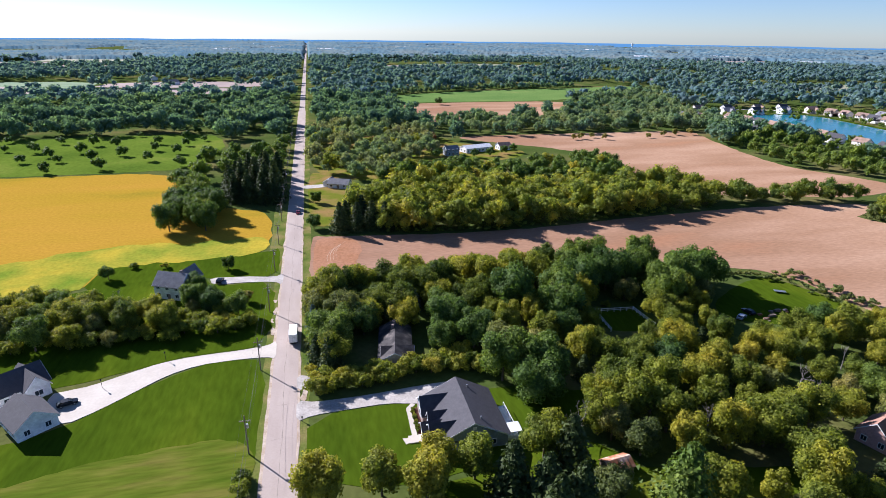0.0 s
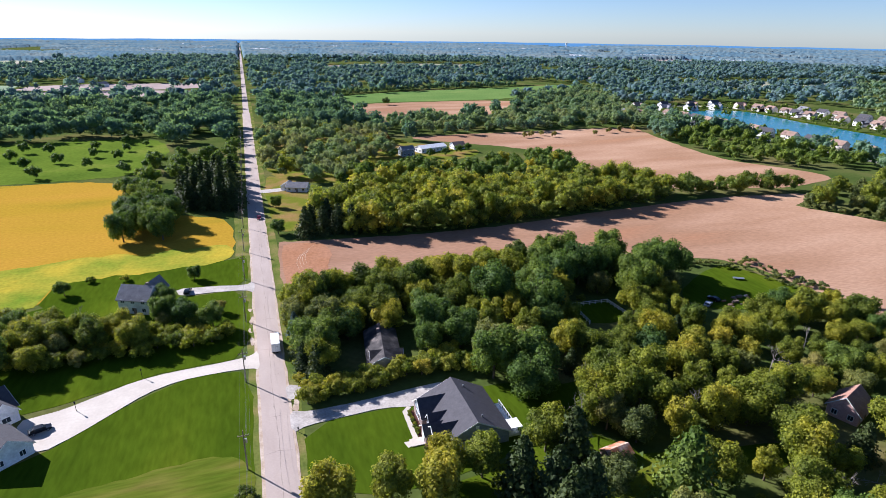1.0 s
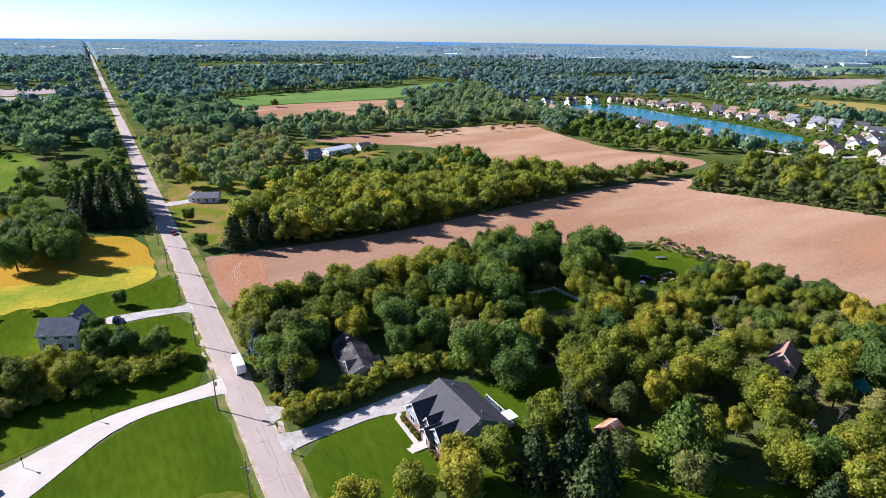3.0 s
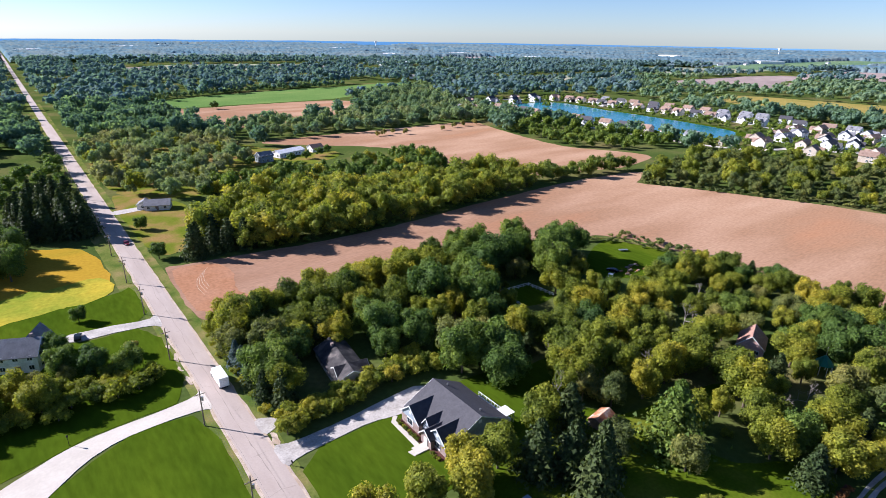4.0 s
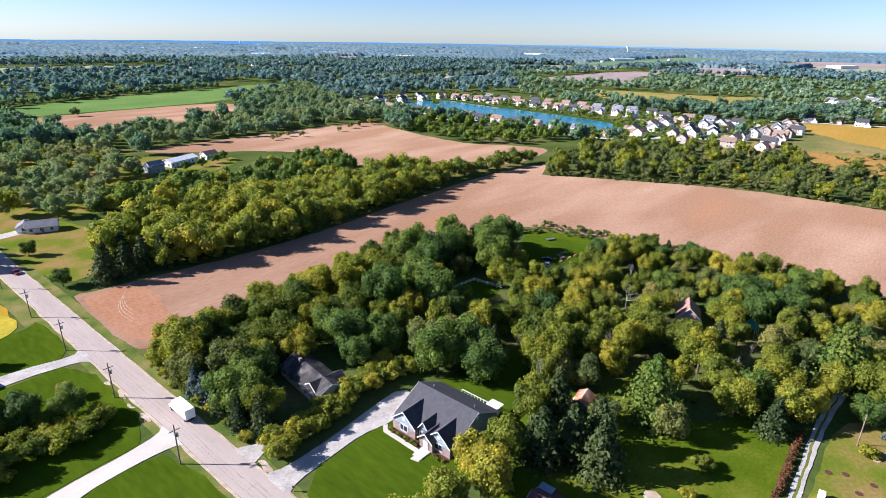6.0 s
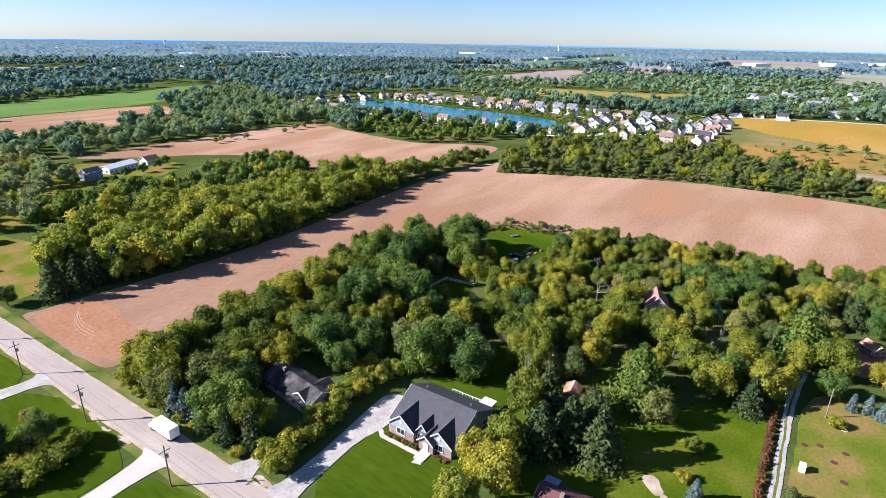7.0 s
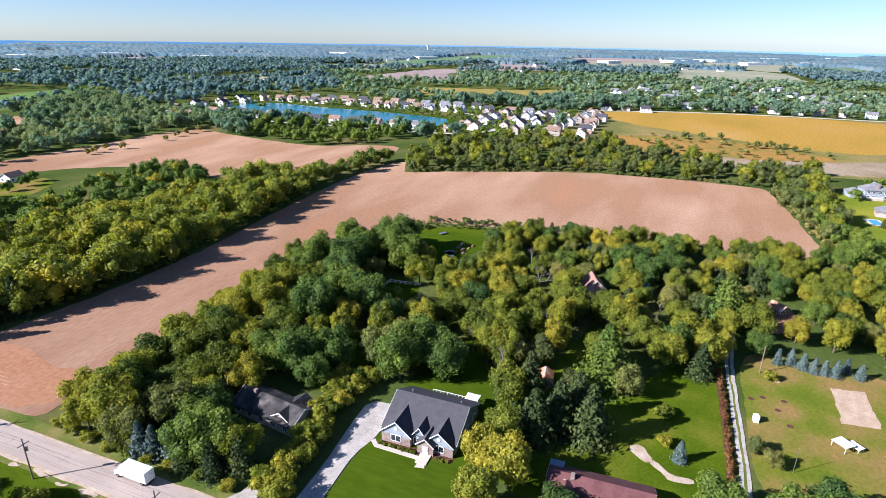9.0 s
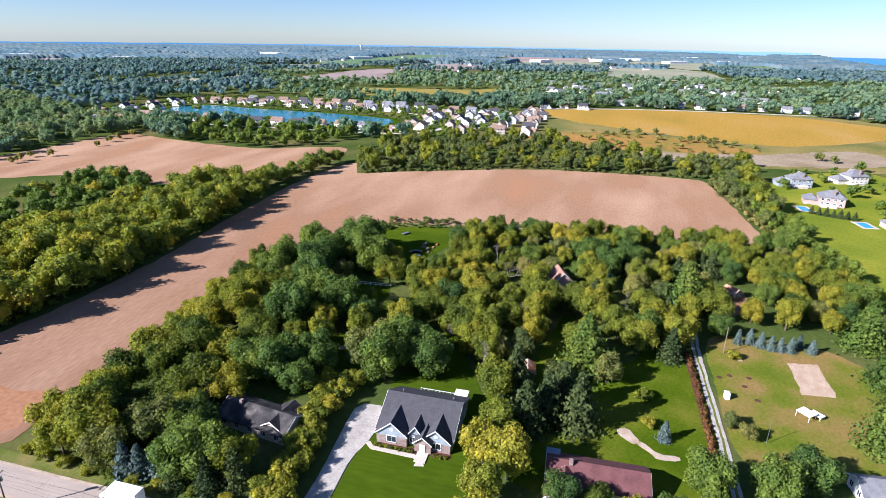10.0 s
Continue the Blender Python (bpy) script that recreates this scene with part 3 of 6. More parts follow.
sheet("water", LAKE, 0.07, WATER, "bright blue still lake among houses", "lake", 4, 2)
sheet("lake_shore", [(470, 580), (530, 606), (594, 588), (577, 486), (574, 440), (569, 382), (551, 297), (515, 281), (471, 280), (465, 357), (464, 457), (448, 516)], 0.045, LAWN, "green lawn bank round the lake", "lawn", 5, 2)
sheet("street", ribbon([(433, 640), (425, 560), (432, 470), (438, 360), (436, 290), (450, 240), (500, 226), (560, 240), (600, 300), (618, 400), (625, 500), (600, 620), (520, 650), (433, 640)], [7] * 14), 0.05, CONCRETE, "pale residential street looping round the lake", "street", 6, 0.3, 2)
sheet("street", ribbon([(500, 226), (505, 190), (560, 175), (600, 195), (640, 180), (690, 200), (760, 20), (765, -260)], [7] * 8), 0.055, CONCRETE, "pale village street", "street", 6, 0.3, 2)
SEA_P = [(r * math.cos(radians(a)), r * math.sin(radians(a))) for r, a in ((2500, -25), (2900, -20), (3700, -17.5), (4890, -16.2), (4890, -17), (4890, -19), (4890, -24), (4890, -29), (4890, -34), (2500, -34))]
sheet("water", SEA_P, 0.1, SEA, "open blue lake at the horizon", "lake", 200, 5, 0)

# ---- buildings ----


def window_part(parent, x, y, z, w, h, face, material=None):
    """A framed window on a wall that looks along -x, +x, -y or +y: frame, mullion and a recessed pane."""
    turn = {"-x": 90, "+x": -90, "-y": 180, "+y": 0}[face]
    m = pose(x, y, z, 0, 0, turn)
    bm = bmesh.new()
    for a in ((-w / 2 - 0.08, -w / 2 + 0.04, 0, h), (w / 2 - 0.04, w / 2 + 0.08, 0, h), (-w / 2, w / 2, -0.08, 0.05), (-w / 2, w / 2, h - 0.05, h + 0.1), (-0.035, 0.035, 0, h)):
        add_box(bm, a[0], a[1], -0.05, 0.07, a[2], a[3])
    bm.transform(m)
    w_ob = part("window", bm, TRIM, parent)
    bm = box(-w / 2 + 0.03, w / 2 - 0.03, -0.04, 0.03, 0.03, h - 0.03)
    bm.transform(m)
    part("pane", bm, material or GLASS, w_ob, "dark reflecting glass")
    return w_ob


def door_part(parent, x, y, w, h, face, material, name="door", rows=1):
    turn = {"-x": 90, "+x": -90, "-y": 180, "+y": 0}[face]
    bm = box(-w / 2, w / 2, -0.05, 0.06, 0.02, h)
    bm.transform(pose(x, y, 0.1, 0, 0, turn))
    leaf = part(name, bm, material, parent)
    for k in range(rows):
        panel = box(-w * 0.46, w * 0.46, 0.055, 0.085, h * (k + 0.08) / rows + 0.02, h * (k + 0.92) / rows)
        panel.transform(pose(x, y, 0.1, 0, 0, turn))
        part("panel", panel, material, leaf)
    return leaf


def gable_wall(x0, x1, y0, y1, eave, ridge, axis="y"):
    """A solid gabled block with its ridge along an axis."""
    if axis == "y":
        return prism([(x0, 0), (x1, 0), (x1, eave), ((x0 + x1) / 2, ridge), (x0, eave)], y0, y1, "y")
    return prism([(y0, 0), (y1, 0), (y1, eave), ((y0 + y1) / 2, ridge), (y0, eave)], x0, x1, "x")


def gable_roof(x0, x1, y0, y1, eave, ridge, axis="y", over=0.45, thick=0.18):
    """A folded roof slab with overhangs."""
    a, b = (x0, x1) if axis == "y" else (y0, y1)
    c = (a + b) / 2
    k = (ridge - eave) / (c - a)
    pts = [(a - over, eave - k * over + 0.03), (c, ridge + 0.03), (b + over, eave - k * over + 0.03), (b + over, eave - k * over + 0.03 + thick), (c, ridge + 0.03 + thick), (a - over, eave - k * over + 0.03 + thick)]
    if axis == "y":
        return prism(pts, y0 - over, y1 + over, "y")
    return prism(pts, x0 - over, x1 + over, "x")


def fascia(x0, x1, y0, y1, eave, ridge, axis="y", over=0.45):
    """White barge boards on the two gable ends."""
    made = []
    a, b = (x0, x1) if axis == "y" else (y0, y1)
    c = (a + b) / 2
    k = (ridge - eave) / (c - a)
    e = eave - k * over
    pts = [(a - over, e - 0.1), (c, ridge - 0.1), (b + over, e - 0.1), (b + over, e + 0.18), (c, ridge + 0.18), (a - over, e + 0.18)]
    ends = (y0, y1) if axis == "y" else (x0, x1)
    for end, s in ((ends[0] - over, -1), (ends[1] + over, 1)):
        made.append(prism(pts, end + 0.005 * s, end + 0.06 * s, axis))
    return made


def roof_parts(parent, x0, x1, y0, y1, eave, ridge, axis, roof, over=0.45, name="roof"):
    r = part(name, gable_roof(x0, x1, y0, y1, eave, ridge, axis, over), roof, parent)
    for board in fascia(x0, x1, y0, y1, eave, ridge, axis, over):
        part("barge_board", board, TRIM, r, "white painted barge board")
    return r


def new_house():
    h = thing("house", pose(0, 0, 0.06), "new single-storey house with dark grey shingle roof and white-trimmed front gables", "house")
    part("wall", gable_wall(22.2, 38.2, 99.3, 116.8, 3.0, 7.1), BLUE_GREY, h, "blue-grey siding")
    roof_parts(h, 22.0, 38.4, 99.3, 116.8, 3.05, 7.3, "y", SHINGLE, 0.5)
    for y0, y1, x0, ridge, siding in ((109.6, 116.6, 20.6, 5.9, PALE_BLUE), (99.5, 106.0, 20.9, 5.7, PALE_BLUE)):
        wing = part("front_wing", gable_wall(x0, 27.0, y0, y1, 3.0, ridge - 0.15, "x"), siding, h, "pale grey shingled front gable")
        part("brick_base", box(x0 - 0.09, x0 + 1.6, y0 - 0.09, y1 + 0.09, 0, 2.2), BRICK, wing, "brown and cream brick facing")
        roof_parts(h, x0, 28.2, y0, y1, 3.0, ridge, "x", SHINGLE, 0.4, "gable_roof")
        c = (y0 + y1) / 2
        window_part(h, x0 - 0.12, c, 0.8, 2.3, 1.6, "-x")
        vent = part("gable_vent", cyl(0.42, 0.42, -0.05, 0.05, 0, 0, 14, pose(x0 - 0.06, c, 4.0, 0, 90, 0)), TRIM, h, "round white gable vent")
    part("front_wing", gable_wall(21.6, 26.5, 106.2, 109.3, 3.2, 4.9, "x"), PALE_BLUE, h)
    roof_parts(h, 21.5, 28.5, 106.3, 109.2, 3.3, 5.2, "x", SHINGLE, 0.3, "dormer_roof")
    part("front_wing", gable_wall(19.7, 22.4, 103.6, 107.4, 2.6, 4.0, "x"), BRICK, h, "brick entrance porch")
    roof_parts(h, 19.6, 24.5, 103.6, 107.4, 2.75, 4.3, "x", SHINGLE, 0.35, "porch_roof")
    door_part(h, 19.62, 105.5, 1.3, 2.15, "-x", TRIM)
    window_part(h, 21.45, 108.3, 0.9, 1.4, 1.4, "-x")
    for x in (25.0, 29.5, 34.5):
        window_part(h, x, 99.22, 0.9, 1.7, 1.4, "-y")
    part("gable_vent", box(29.9, 30.7, 99.2, 99.28, 5.3, 6.1), TRIM, h)
    for x in (26.0, 30.5, 35.0):
        door_part(h, x, 116.9, 2.7, 2.2, "+y", WHITE, "garage_door", 4)
    for y in (103, 108, 113):
        window_part(h, 38.3, y, 0.9, 1.7, 1.4, "+x")
    deck = part("deck", box(38.3, 41.5, 100.5, 112.5, 0.0, 0.7), WHITE_VINYL, h, "pale rear deck")
    bm = bmesh.new()
    for k in range(13):
        add_box(bm, 41.35, 41.45, 100.5 + k, 100.6 + k, 0.7, 1.7)
    add_box(bm, 41.35, 41.45, 100.5, 112.6, 1.65, 1.75)
    part("railing", bm, TRIM, deck, "white deck railing")
    part("porch_cover", box(38.2, 41.8, 99.8, 103.2, 2.75, 2.95), WHITE_VINYL, h, "flat white rear porch cover")
    for y in (100.0, 103.0):
        part("porch_post", box(41.5, 41.65, y - 0.07, y + 0.07, 0, 2.75), TRIM, h)
    for dy in (101.5, 114.0):
        part("roof_vent", box(32.2, 32.5, dy, dy + 0.3, 6.4, 6.95), METAL, h)
    return h


new_house()
sheet("mulch_bed", [(20.5, 117.0), (19.0, 117.0), (18.9, 107.5), (19.4, 103.2), (18.8, 103.0), (19.1, 99.4), (20.8, 99.2)], 0.10, MULCH, "dark red mulch bed along the house front", "bed", 1, 0.15, 0)
sheet("front_walk", ribbon([(19.8, 118.6), (18.3, 117), (18.1, 107.0), (17.2, 105.4), (15.4, 105.0)], [1.2, 1.2, 1.2, 1.6, 2.2]), 0.15, CONCRETE, "pale concrete front walk", "path", 1, 0.05, 0)
part("doorstep", box(16.5, 19.9, 104.0, 106.6, 0.05, 0.28, 0.03), CONCRETE)
tagged(bpy.data.objects["doorstep"], "pale concrete entrance slab before the porch", "step", kind="structure")


def farmhouse(name, m, label, w, d, eave, ridge, wall, roof, wing=None, storeys=1, chimney=False, group="", garage=False):
    """A gabled house w wide along x, d deep along y, ridge along x; wing: (x0, x1, y0, y1, eave, ridge, axis)."""
    h = thing(name, m, label, "house", group)
    part("wall", gable_wall(-w / 2, w / 2, -d / 2, d / 2, eave, ridge, "x"), wall, h)
    roof_parts(h, -w / 2, w / 2, -d / 2, d / 2, eave, ridge + 0.1, "x", roof)
    n = max(2, int(w / 3.2))
    for s in range(storeys):
        for k in range(n):
            x = -w / 2 + (k + 0.5) * w / n
            for side, y in (("-y", -d / 2 - 0.04), ("+y", d / 2 + 0.04)):
                if not (garage and s == 0 and side == "-y" and k == 0):
                    window_part(h, x, y, 0.9 + 2.8 * s, 1.3, 1.35, side)
        for side, x in (("-x", -w / 2 - 0.04), ("+x", w / 2 + 0.04)):
            for y in (-d / 4, d / 4):
                window_part(h, x, y, 0.9 + 2.8 * s, 1.2, 1.35, side)
    if garage:
        door_part(h, -w / 2 + 0.5 * w / n, -d / 2 - 0.06, min(4.6, w / n), 2.2, "-y", WHITE_VINYL, "garage_door", 4)
    door_part(h, 0.4, -d / 2 - 0.06, 1.0, 2.05, "-y", BRICK)
    if wing:
        x0, x1, y0, y1, e, r, axis = wing
        part("wing", gable_wall(x0, x1, y0, y1, e, r, axis), wall, h)
        roof_parts(h, x0, x1, y0, y1, e, r + 0.1, axis, roof, name="wing_roof")
        ym, xm = (y0 + y1) / 2, (x0 + x1) / 2
        window_part(h, xm, y0 - 0.04, 0.9, 1.8, 1.4, "-y")
        window_part(h, xm, y1 + 0.04, 0.9, 1.8, 1.4, "+y")
        window_part(h, x1 + 0.04, ym, 0.9, 1.4, 1.4, "+x")
    if chimney:
        part("chimney", box(w / 4, w / 4 + 0.8, 0.3, 1.1, eave, ridge + 1.0), BRICK, h)
    return h


farmhouse("house", pose(-69.6, 128.8, 0.05, 0, 0, 130.6), "white garage wing of a house with dark grey roof", 10.5, 8.6, 3.0, 6.0, WHITE, SHINGLE, None, 1)
farmhouse("house", pose(-79.5, 142.5, 0.05, 0, 0, 40.6), "large white house with dark roof beside a curved driveway", 15, 10, 3.2, 6.4, WHITE, SHINGLE, (1.5, 7, -7, 3, 3.2, 6.0, "y"), 1)
farmhouse("house", pose(-51, 197.5, 0.05, 0, 0, -25), "white two-storey farmhouse with grey roof behind shrubs", 10.5, 8, 5.0, 8.4, WHITE, SHINGLE_GREY, (-1.5, 3.8, 2, 10, 4.4, 7.8, "y"), 2, True)
farmhouse("house", pose(19, 145, 0.05, 0, 0, 82), "low house with dark patched roof in deep tree shade", 19, 9, 2.6, 4.8, TAN, SHINGLE_OLD, (-9, -2, -5, 3.5, 2.5, 4.6, "y"), 1, True)
farmhouse("house", pose(123, 83, 0.05, 0, 0, 20), "small faded pink cottage with weathered roof among trees", 8.5, 7, 3.2, 6.4, PINK, SHINGLE_TAN, None, 1)
maroon_house = farmhouse("house", pose(20.5, 68, 0.05, 0, 0, 92), "low house with maroon shingle roof among garden trees", 20, 9, 2.7, 4.9, CREAM, SHINGLE_RED, (3, 10, 2, 8.5, 2.7, 4.6, "y"), 1, True)
part("awning", box(7.6, 10.6, -4.9, -0.2, 3.55, 3.68), PALE_BLUE, maroon_house, "pale blue corrugated awning")
farmhouse("house", pose(33, 12.5, 0.05, 0, 0, 96), "small white outbuilding with grey roof beside the lawn", 8, 6, 2.6, 4.3, WHITE, SHINGLE_GREY, None, 1)
farmhouse("house", pose(13, 338.5, 0.05, 0, 0, -22), "white bungalow with grey roof beside the road", 12, 8, 2.7, 4.8, WHITE, SHINGLE_GREY, (-10, -4, -1, 6, 2.6, 4.2, "y"), 1)
farmhouse("house", pose(101, 421, 0.05, 0, 0, 10), "pale blue farmhouse partly hidden by trees", 10, 8, 4.6, 7, PALE_BLUE, SHINGLE_GREY, None, 2)
farmhouse("barn", pose(124, 433, 0.05, 0, 0, 18), "long white farm shed with pale metal roof", 24, 10, 3.4, 5.0, WHITE, WHITE_VINYL, None, 1)
farmhouse("barn", pose(148, 437, 0.05, 0, 0, 8), "small white farm outbuilding with brown roof", 10, 8, 3.2, 5.4, WHITE, SHINGLE_BROWN, None, 1)
farmhouse("house", pose(131, 22, 0.05, 0, 0, 40), "small weathered shed with rusted roof at the lane's end", 5, 4, 2.4, 3.6, WOOD, RUST, None, 1)


def hip_roof(x0, x1, y0, y1, eave, ridge, over=0.5):
    """A hipped roof with its ridge along x and a thin eave edge."""
    x0, x1, y0, y1 = x0 - over, x1 + over, y0 - over, y1 + over
    run = min((y1 - y0) / 2, (x1 - x0) / 2 - 0.3)
    ym = (y0 + y1) / 2
    bm = bmesh.new()
    low = [bm.verts.new(p) for p in ((x0, y0, eave - 0.2), (x1, y0, eave - 0.2), (x1, y1, eave - 0.2), (x0, y1, eave - 0.2))]
    up = [bm.verts.new(p) for p in ((x0, y0, eave), (x1, y0, eave), (x1, y1, eave), (x0, y1, eave))]
    r = [bm.verts.new((x0 + run, ym, ridge)), bm.verts.new((x1 - run, ym, ridge))]
    bm.faces.new(low[::-1])
    for k in range(4):
        bm.faces.new((low[k], low[(k + 1) % 4], up[(k + 1) % 4], up[k]))
    for f in ((up[0], up[1], r[1], r[0]), (up[1], up[2], r[1]), (up[2], up[3], r[0], r[1]), (up[3], up[0], r[0])):
        bm.faces.new(f)
    bmesh.ops.recalc_face_normals(bm, faces=bm.faces[:])
    return bm


def suburban_house(m, wall, roof, label, porch_side):
    """Two storeys under a hipped roof, a gabled wing, a lower garage and a raised white deck."""
    h = thing("house", m, label, "house", "suburban houses")
    part("wall", box(-7.5, 5.5, -5, 5, 0, 5.4), wall, h)
    part("roof", hip_roof(-7.5, 5.5, -5, 5, 5.4, 8.8), roof, h)
    part("wing", gable_wall(-6.5, -1.2, -7.6, 0, 5.2, 7.9, "y"), wall, h)
    roof_parts(h, -6.5, -1.2, -7.6, 0, 5.2, 8.0, "y", roof, name="wing_roof")
    part("garage", box(5.5, 12.5, -6, 3.5, 0, 2.9), wall, h)
    part("garage_roof", hip_roof(5.6, 12.5, -6, 3.5, 2.9, 5.6), roof, h)
    door_part(h, 9, -6.06, 4.8, 2.2, "-y", TRIM, "garage_door", 4)
    door_part(h, 1.2, -5.06, 1.1, 2.1, "-y", BRICK)
    for z in (0.9, 3.5):
        for x in (-5.5, -2.5, 0.8, 3.6):
            window_part(h, x, 5.04, z, 1.5, 1.4, "+y")
        window_part(h, -3.85, -7.64, z, 2.0, 1.4, "-y")
        window_part(h, 3.4, -5.04, z, 1.4, 1.4, "-y")
        for y in (-2.2, 2.2):
            window_part(h, -7.54, y, z, 1.3, 1.4, "-x")
    part("chimney", box(-2.2, -1.2, 3.0, 4.0, 5.4, 9.4), BRICK, h)
    y0, y1 = (5.0, 8.6) if porch_side > 0 else (-8.6, -5.0)
    deck = part("deck", box(-3.5, 4.5, y0, y1, 0, 1.3), TAN, h, "timber deck behind the house")
    rail = bmesh.new()
    edge = y1 - 0.08 if porch_side > 0 else y0 + 0.08
    for k in range(17):
        add_box(rail, -3.45 + 0.5 * k - 0.04, -3.45 + 0.5 * k + 0.04, edge - 0.04, edge + 0.04, 1.3, 2.25)
    add_box(rail, -3.5, 4.6, edge - 0.05, edge + 0.05, 2.25, 2.33)
    part("railing", rail, TRIM, deck, "white deck railing")
    return h


for x, y, a, wall, roof, lab in ((331, -53, 100, BLUE_GREY, SHINGLE_GREY, "grey-blue two-storey suburban house with white deck"), (285, -57, 80, DUSTY, SHINGLE_GREY, "dusty rose two-storey suburban house with grey roof beside a pool"), (352, -92, 110, CREAM, SHINGLE_GREY, "cream suburban house with broad grey hipped roof"), (243, -82, 95, TAN, SHINGLE_GREY, "pale two-storey suburban house beside a pool"), (300, -112, 90, TAN, SHINGLE_BROWN, "tan suburban house with brown roof")):
    suburban_house(pose(x, y, 0.05, 0, 0, a), wall, roof, lab, 1)
for x, y in ((271, -41), (246, -62)):
    p = thing("swimming_pool", pose(x, y, 0.06, 0, 0, 8), "blue garden swimming pool with pale paving", "pool")
    part("paving", box(-6, 6, -4, 4, 0, 0.08), CONCRETE, p)
    part("water", box(-4.5, 4.5, -2.3, 2.3, 0.05, 0.12), POOL_BLUE, p)


def shed():
    s = thing("shed", pose(58.5, 87, 0.0, 0, 0, 8) @ Matrix.Diagonal((0.78, 0.78, 0.85, 1)), "old shed with rusted tin roof under trees", "shed")
    part("wall", gable_wall(-3.8, 3.8, -2.6, 2.6, 2.2, 3.4, "x"), WOOD, s, "grey weathered boards")
    part("roof", gable_roof(-3.8, 3.8, -2.6, 2.6, 2.25, 3.5, "x", 0.3, 0.08), RUST, s, "orange rusted roof sheets")
    door_part(s, -1, -2.66, 1.6, 1.9, "-y", WHITE)
    for k in range(5):
        part("roof_sheet", gable_roof(-3.7 + k * 1.5, -3.55 + k * 1.5, -2.6, 2.6, 2.36, 3.61, "x", 0.0, 0.05), RUST, s)


shed()
g = thing("gazebo", pose(127, 65, 0.0), "round garden pavilion with green painted roof and finial", "gazebo")
part("roof", cyl(2.6, 0.25, 3.0, 5.6, n=8), GREEN_ROOF, g, "green painted conical roof")
part("finial", cyl(0.09, 0.05, 5.55, 8.2, n=8), METAL, g)
for k in range(8):
    part("post", cyl(0.08, 0.08, 0, 3.1, 2.3 * math.cos(k * 0.785), 2.3 * math.sin(k * 0.785), 6), TRIM, g)

# lake village: four kinds of house, repeated
KINDS = []
for i, (wall, roof, lab) in enumerate(((WHITE, SHINGLE_GREY, "white two-storey lake house with grey roof"), (CREAM, SHINGLE_BROWN, "cream two-storey lake house with brown roof"), (TAN, SHINGLE_BROWN, "tan two-storey lake house with brown roof"), (WHITE, SHINGLE, "white two-storey lake house with dark roof"))):
    h = thing("house", pose(455 - 0.5 * i, 300 + 24 * i, 0.05, 0, 0, 90), lab, "house", "lake village houses")
    part("wall", gable_wall(-6, 6, -4.5, 4.5, 5.2, 8.2, "x"), wall, h)
    part("roof", gable_roof(-6, 6, -4.5, 4.5, 5.2, 8.3, "x"), roof, h)
    part("wing", gable_wall(-0.5 + i, 4.8 + i * 0.6, -7.5, 3, 4.4 - i * 0.4, 7.2 - i * 0.4, "y"), wall, h)
    part("wing_roof", gable_roof(-0.5 + i, 4.8 + i * 0.6, -7.5, 3, 4.4 - i * 0.4, 7.3 - i * 0.4, "y"), roof, h)
    door_part(h, 2.2 + i * 1.3, -7.56, 3.8, 2.2, "-y", TRIM, "garage_door", 3)
    for x, z in ((-4.5, 0.9), (-2, 0.9), (-4.5, 3.6), (-2, 3.6)):
        window_part(h, x, -4.54, z, 1.3, 1.3, "-y")
        window_part(h, x + 2, 4.54, z, 1.5, 1.3, "+y")
    for z in (0.9, 3.6):
        window_part(h, -6.04, 0, z, 1.4, 1.3, "-x")
    KINDS.append(h)
spots = [(452, y, 90) for y in range(396, 560, 20)] + [(418, y, -90) for y in range(480, 640, 24)] + [(606, y, -90) for y in range(310, 580, 19)] + [(642, y, 90) for y in range(300, 560, 24)]
spots += [(440 + 20 * k, 600 + 28 * (k % 2), 0) for k in range(9)] + [(455 + 21 * k, 262 - 14 * (k % 2), 180) for k in range(8)] + [(470 + 22 * k, 208 + 12 * (k % 2), 0) for k in range(7)] + [(620, 200 + 26 * k, 90) for k in range(4)] + [(580 + 24 * k, 160, 0) for k in range(4)]
spots += [(790, y, 90) for y in range(-240, 60, 26)] + [(720 + 7 * (k % 2), 150 - 26 * k, -90) for k in range(3)]
spots += [(480 + 25 * i, 142 + 27 * k, 90 * ((i + k) % 4)) for i in range(7) for k in range(4)] + [(404, y, 90) for y in range(480, 600, 22)]
HOUSES = [(455, 300), (455, 324), (455, 348), (455, 372)]
for k, (x, y, a) in enumerate(spots):
    x, y = x + RNG.uniform(-3, 3), y + RNG.uniform(-3, 3)
    if min(math.hypot(x - u, y - v) for u, v in HOUSES) < 15:
        continue
    copy_thing(KINDS[int(RNG.integers(0, 4))], pose(x, y, 0.05, 0, 0, a + RNG.uniform(-12, 12)))
    HOUSES.append((x, y))
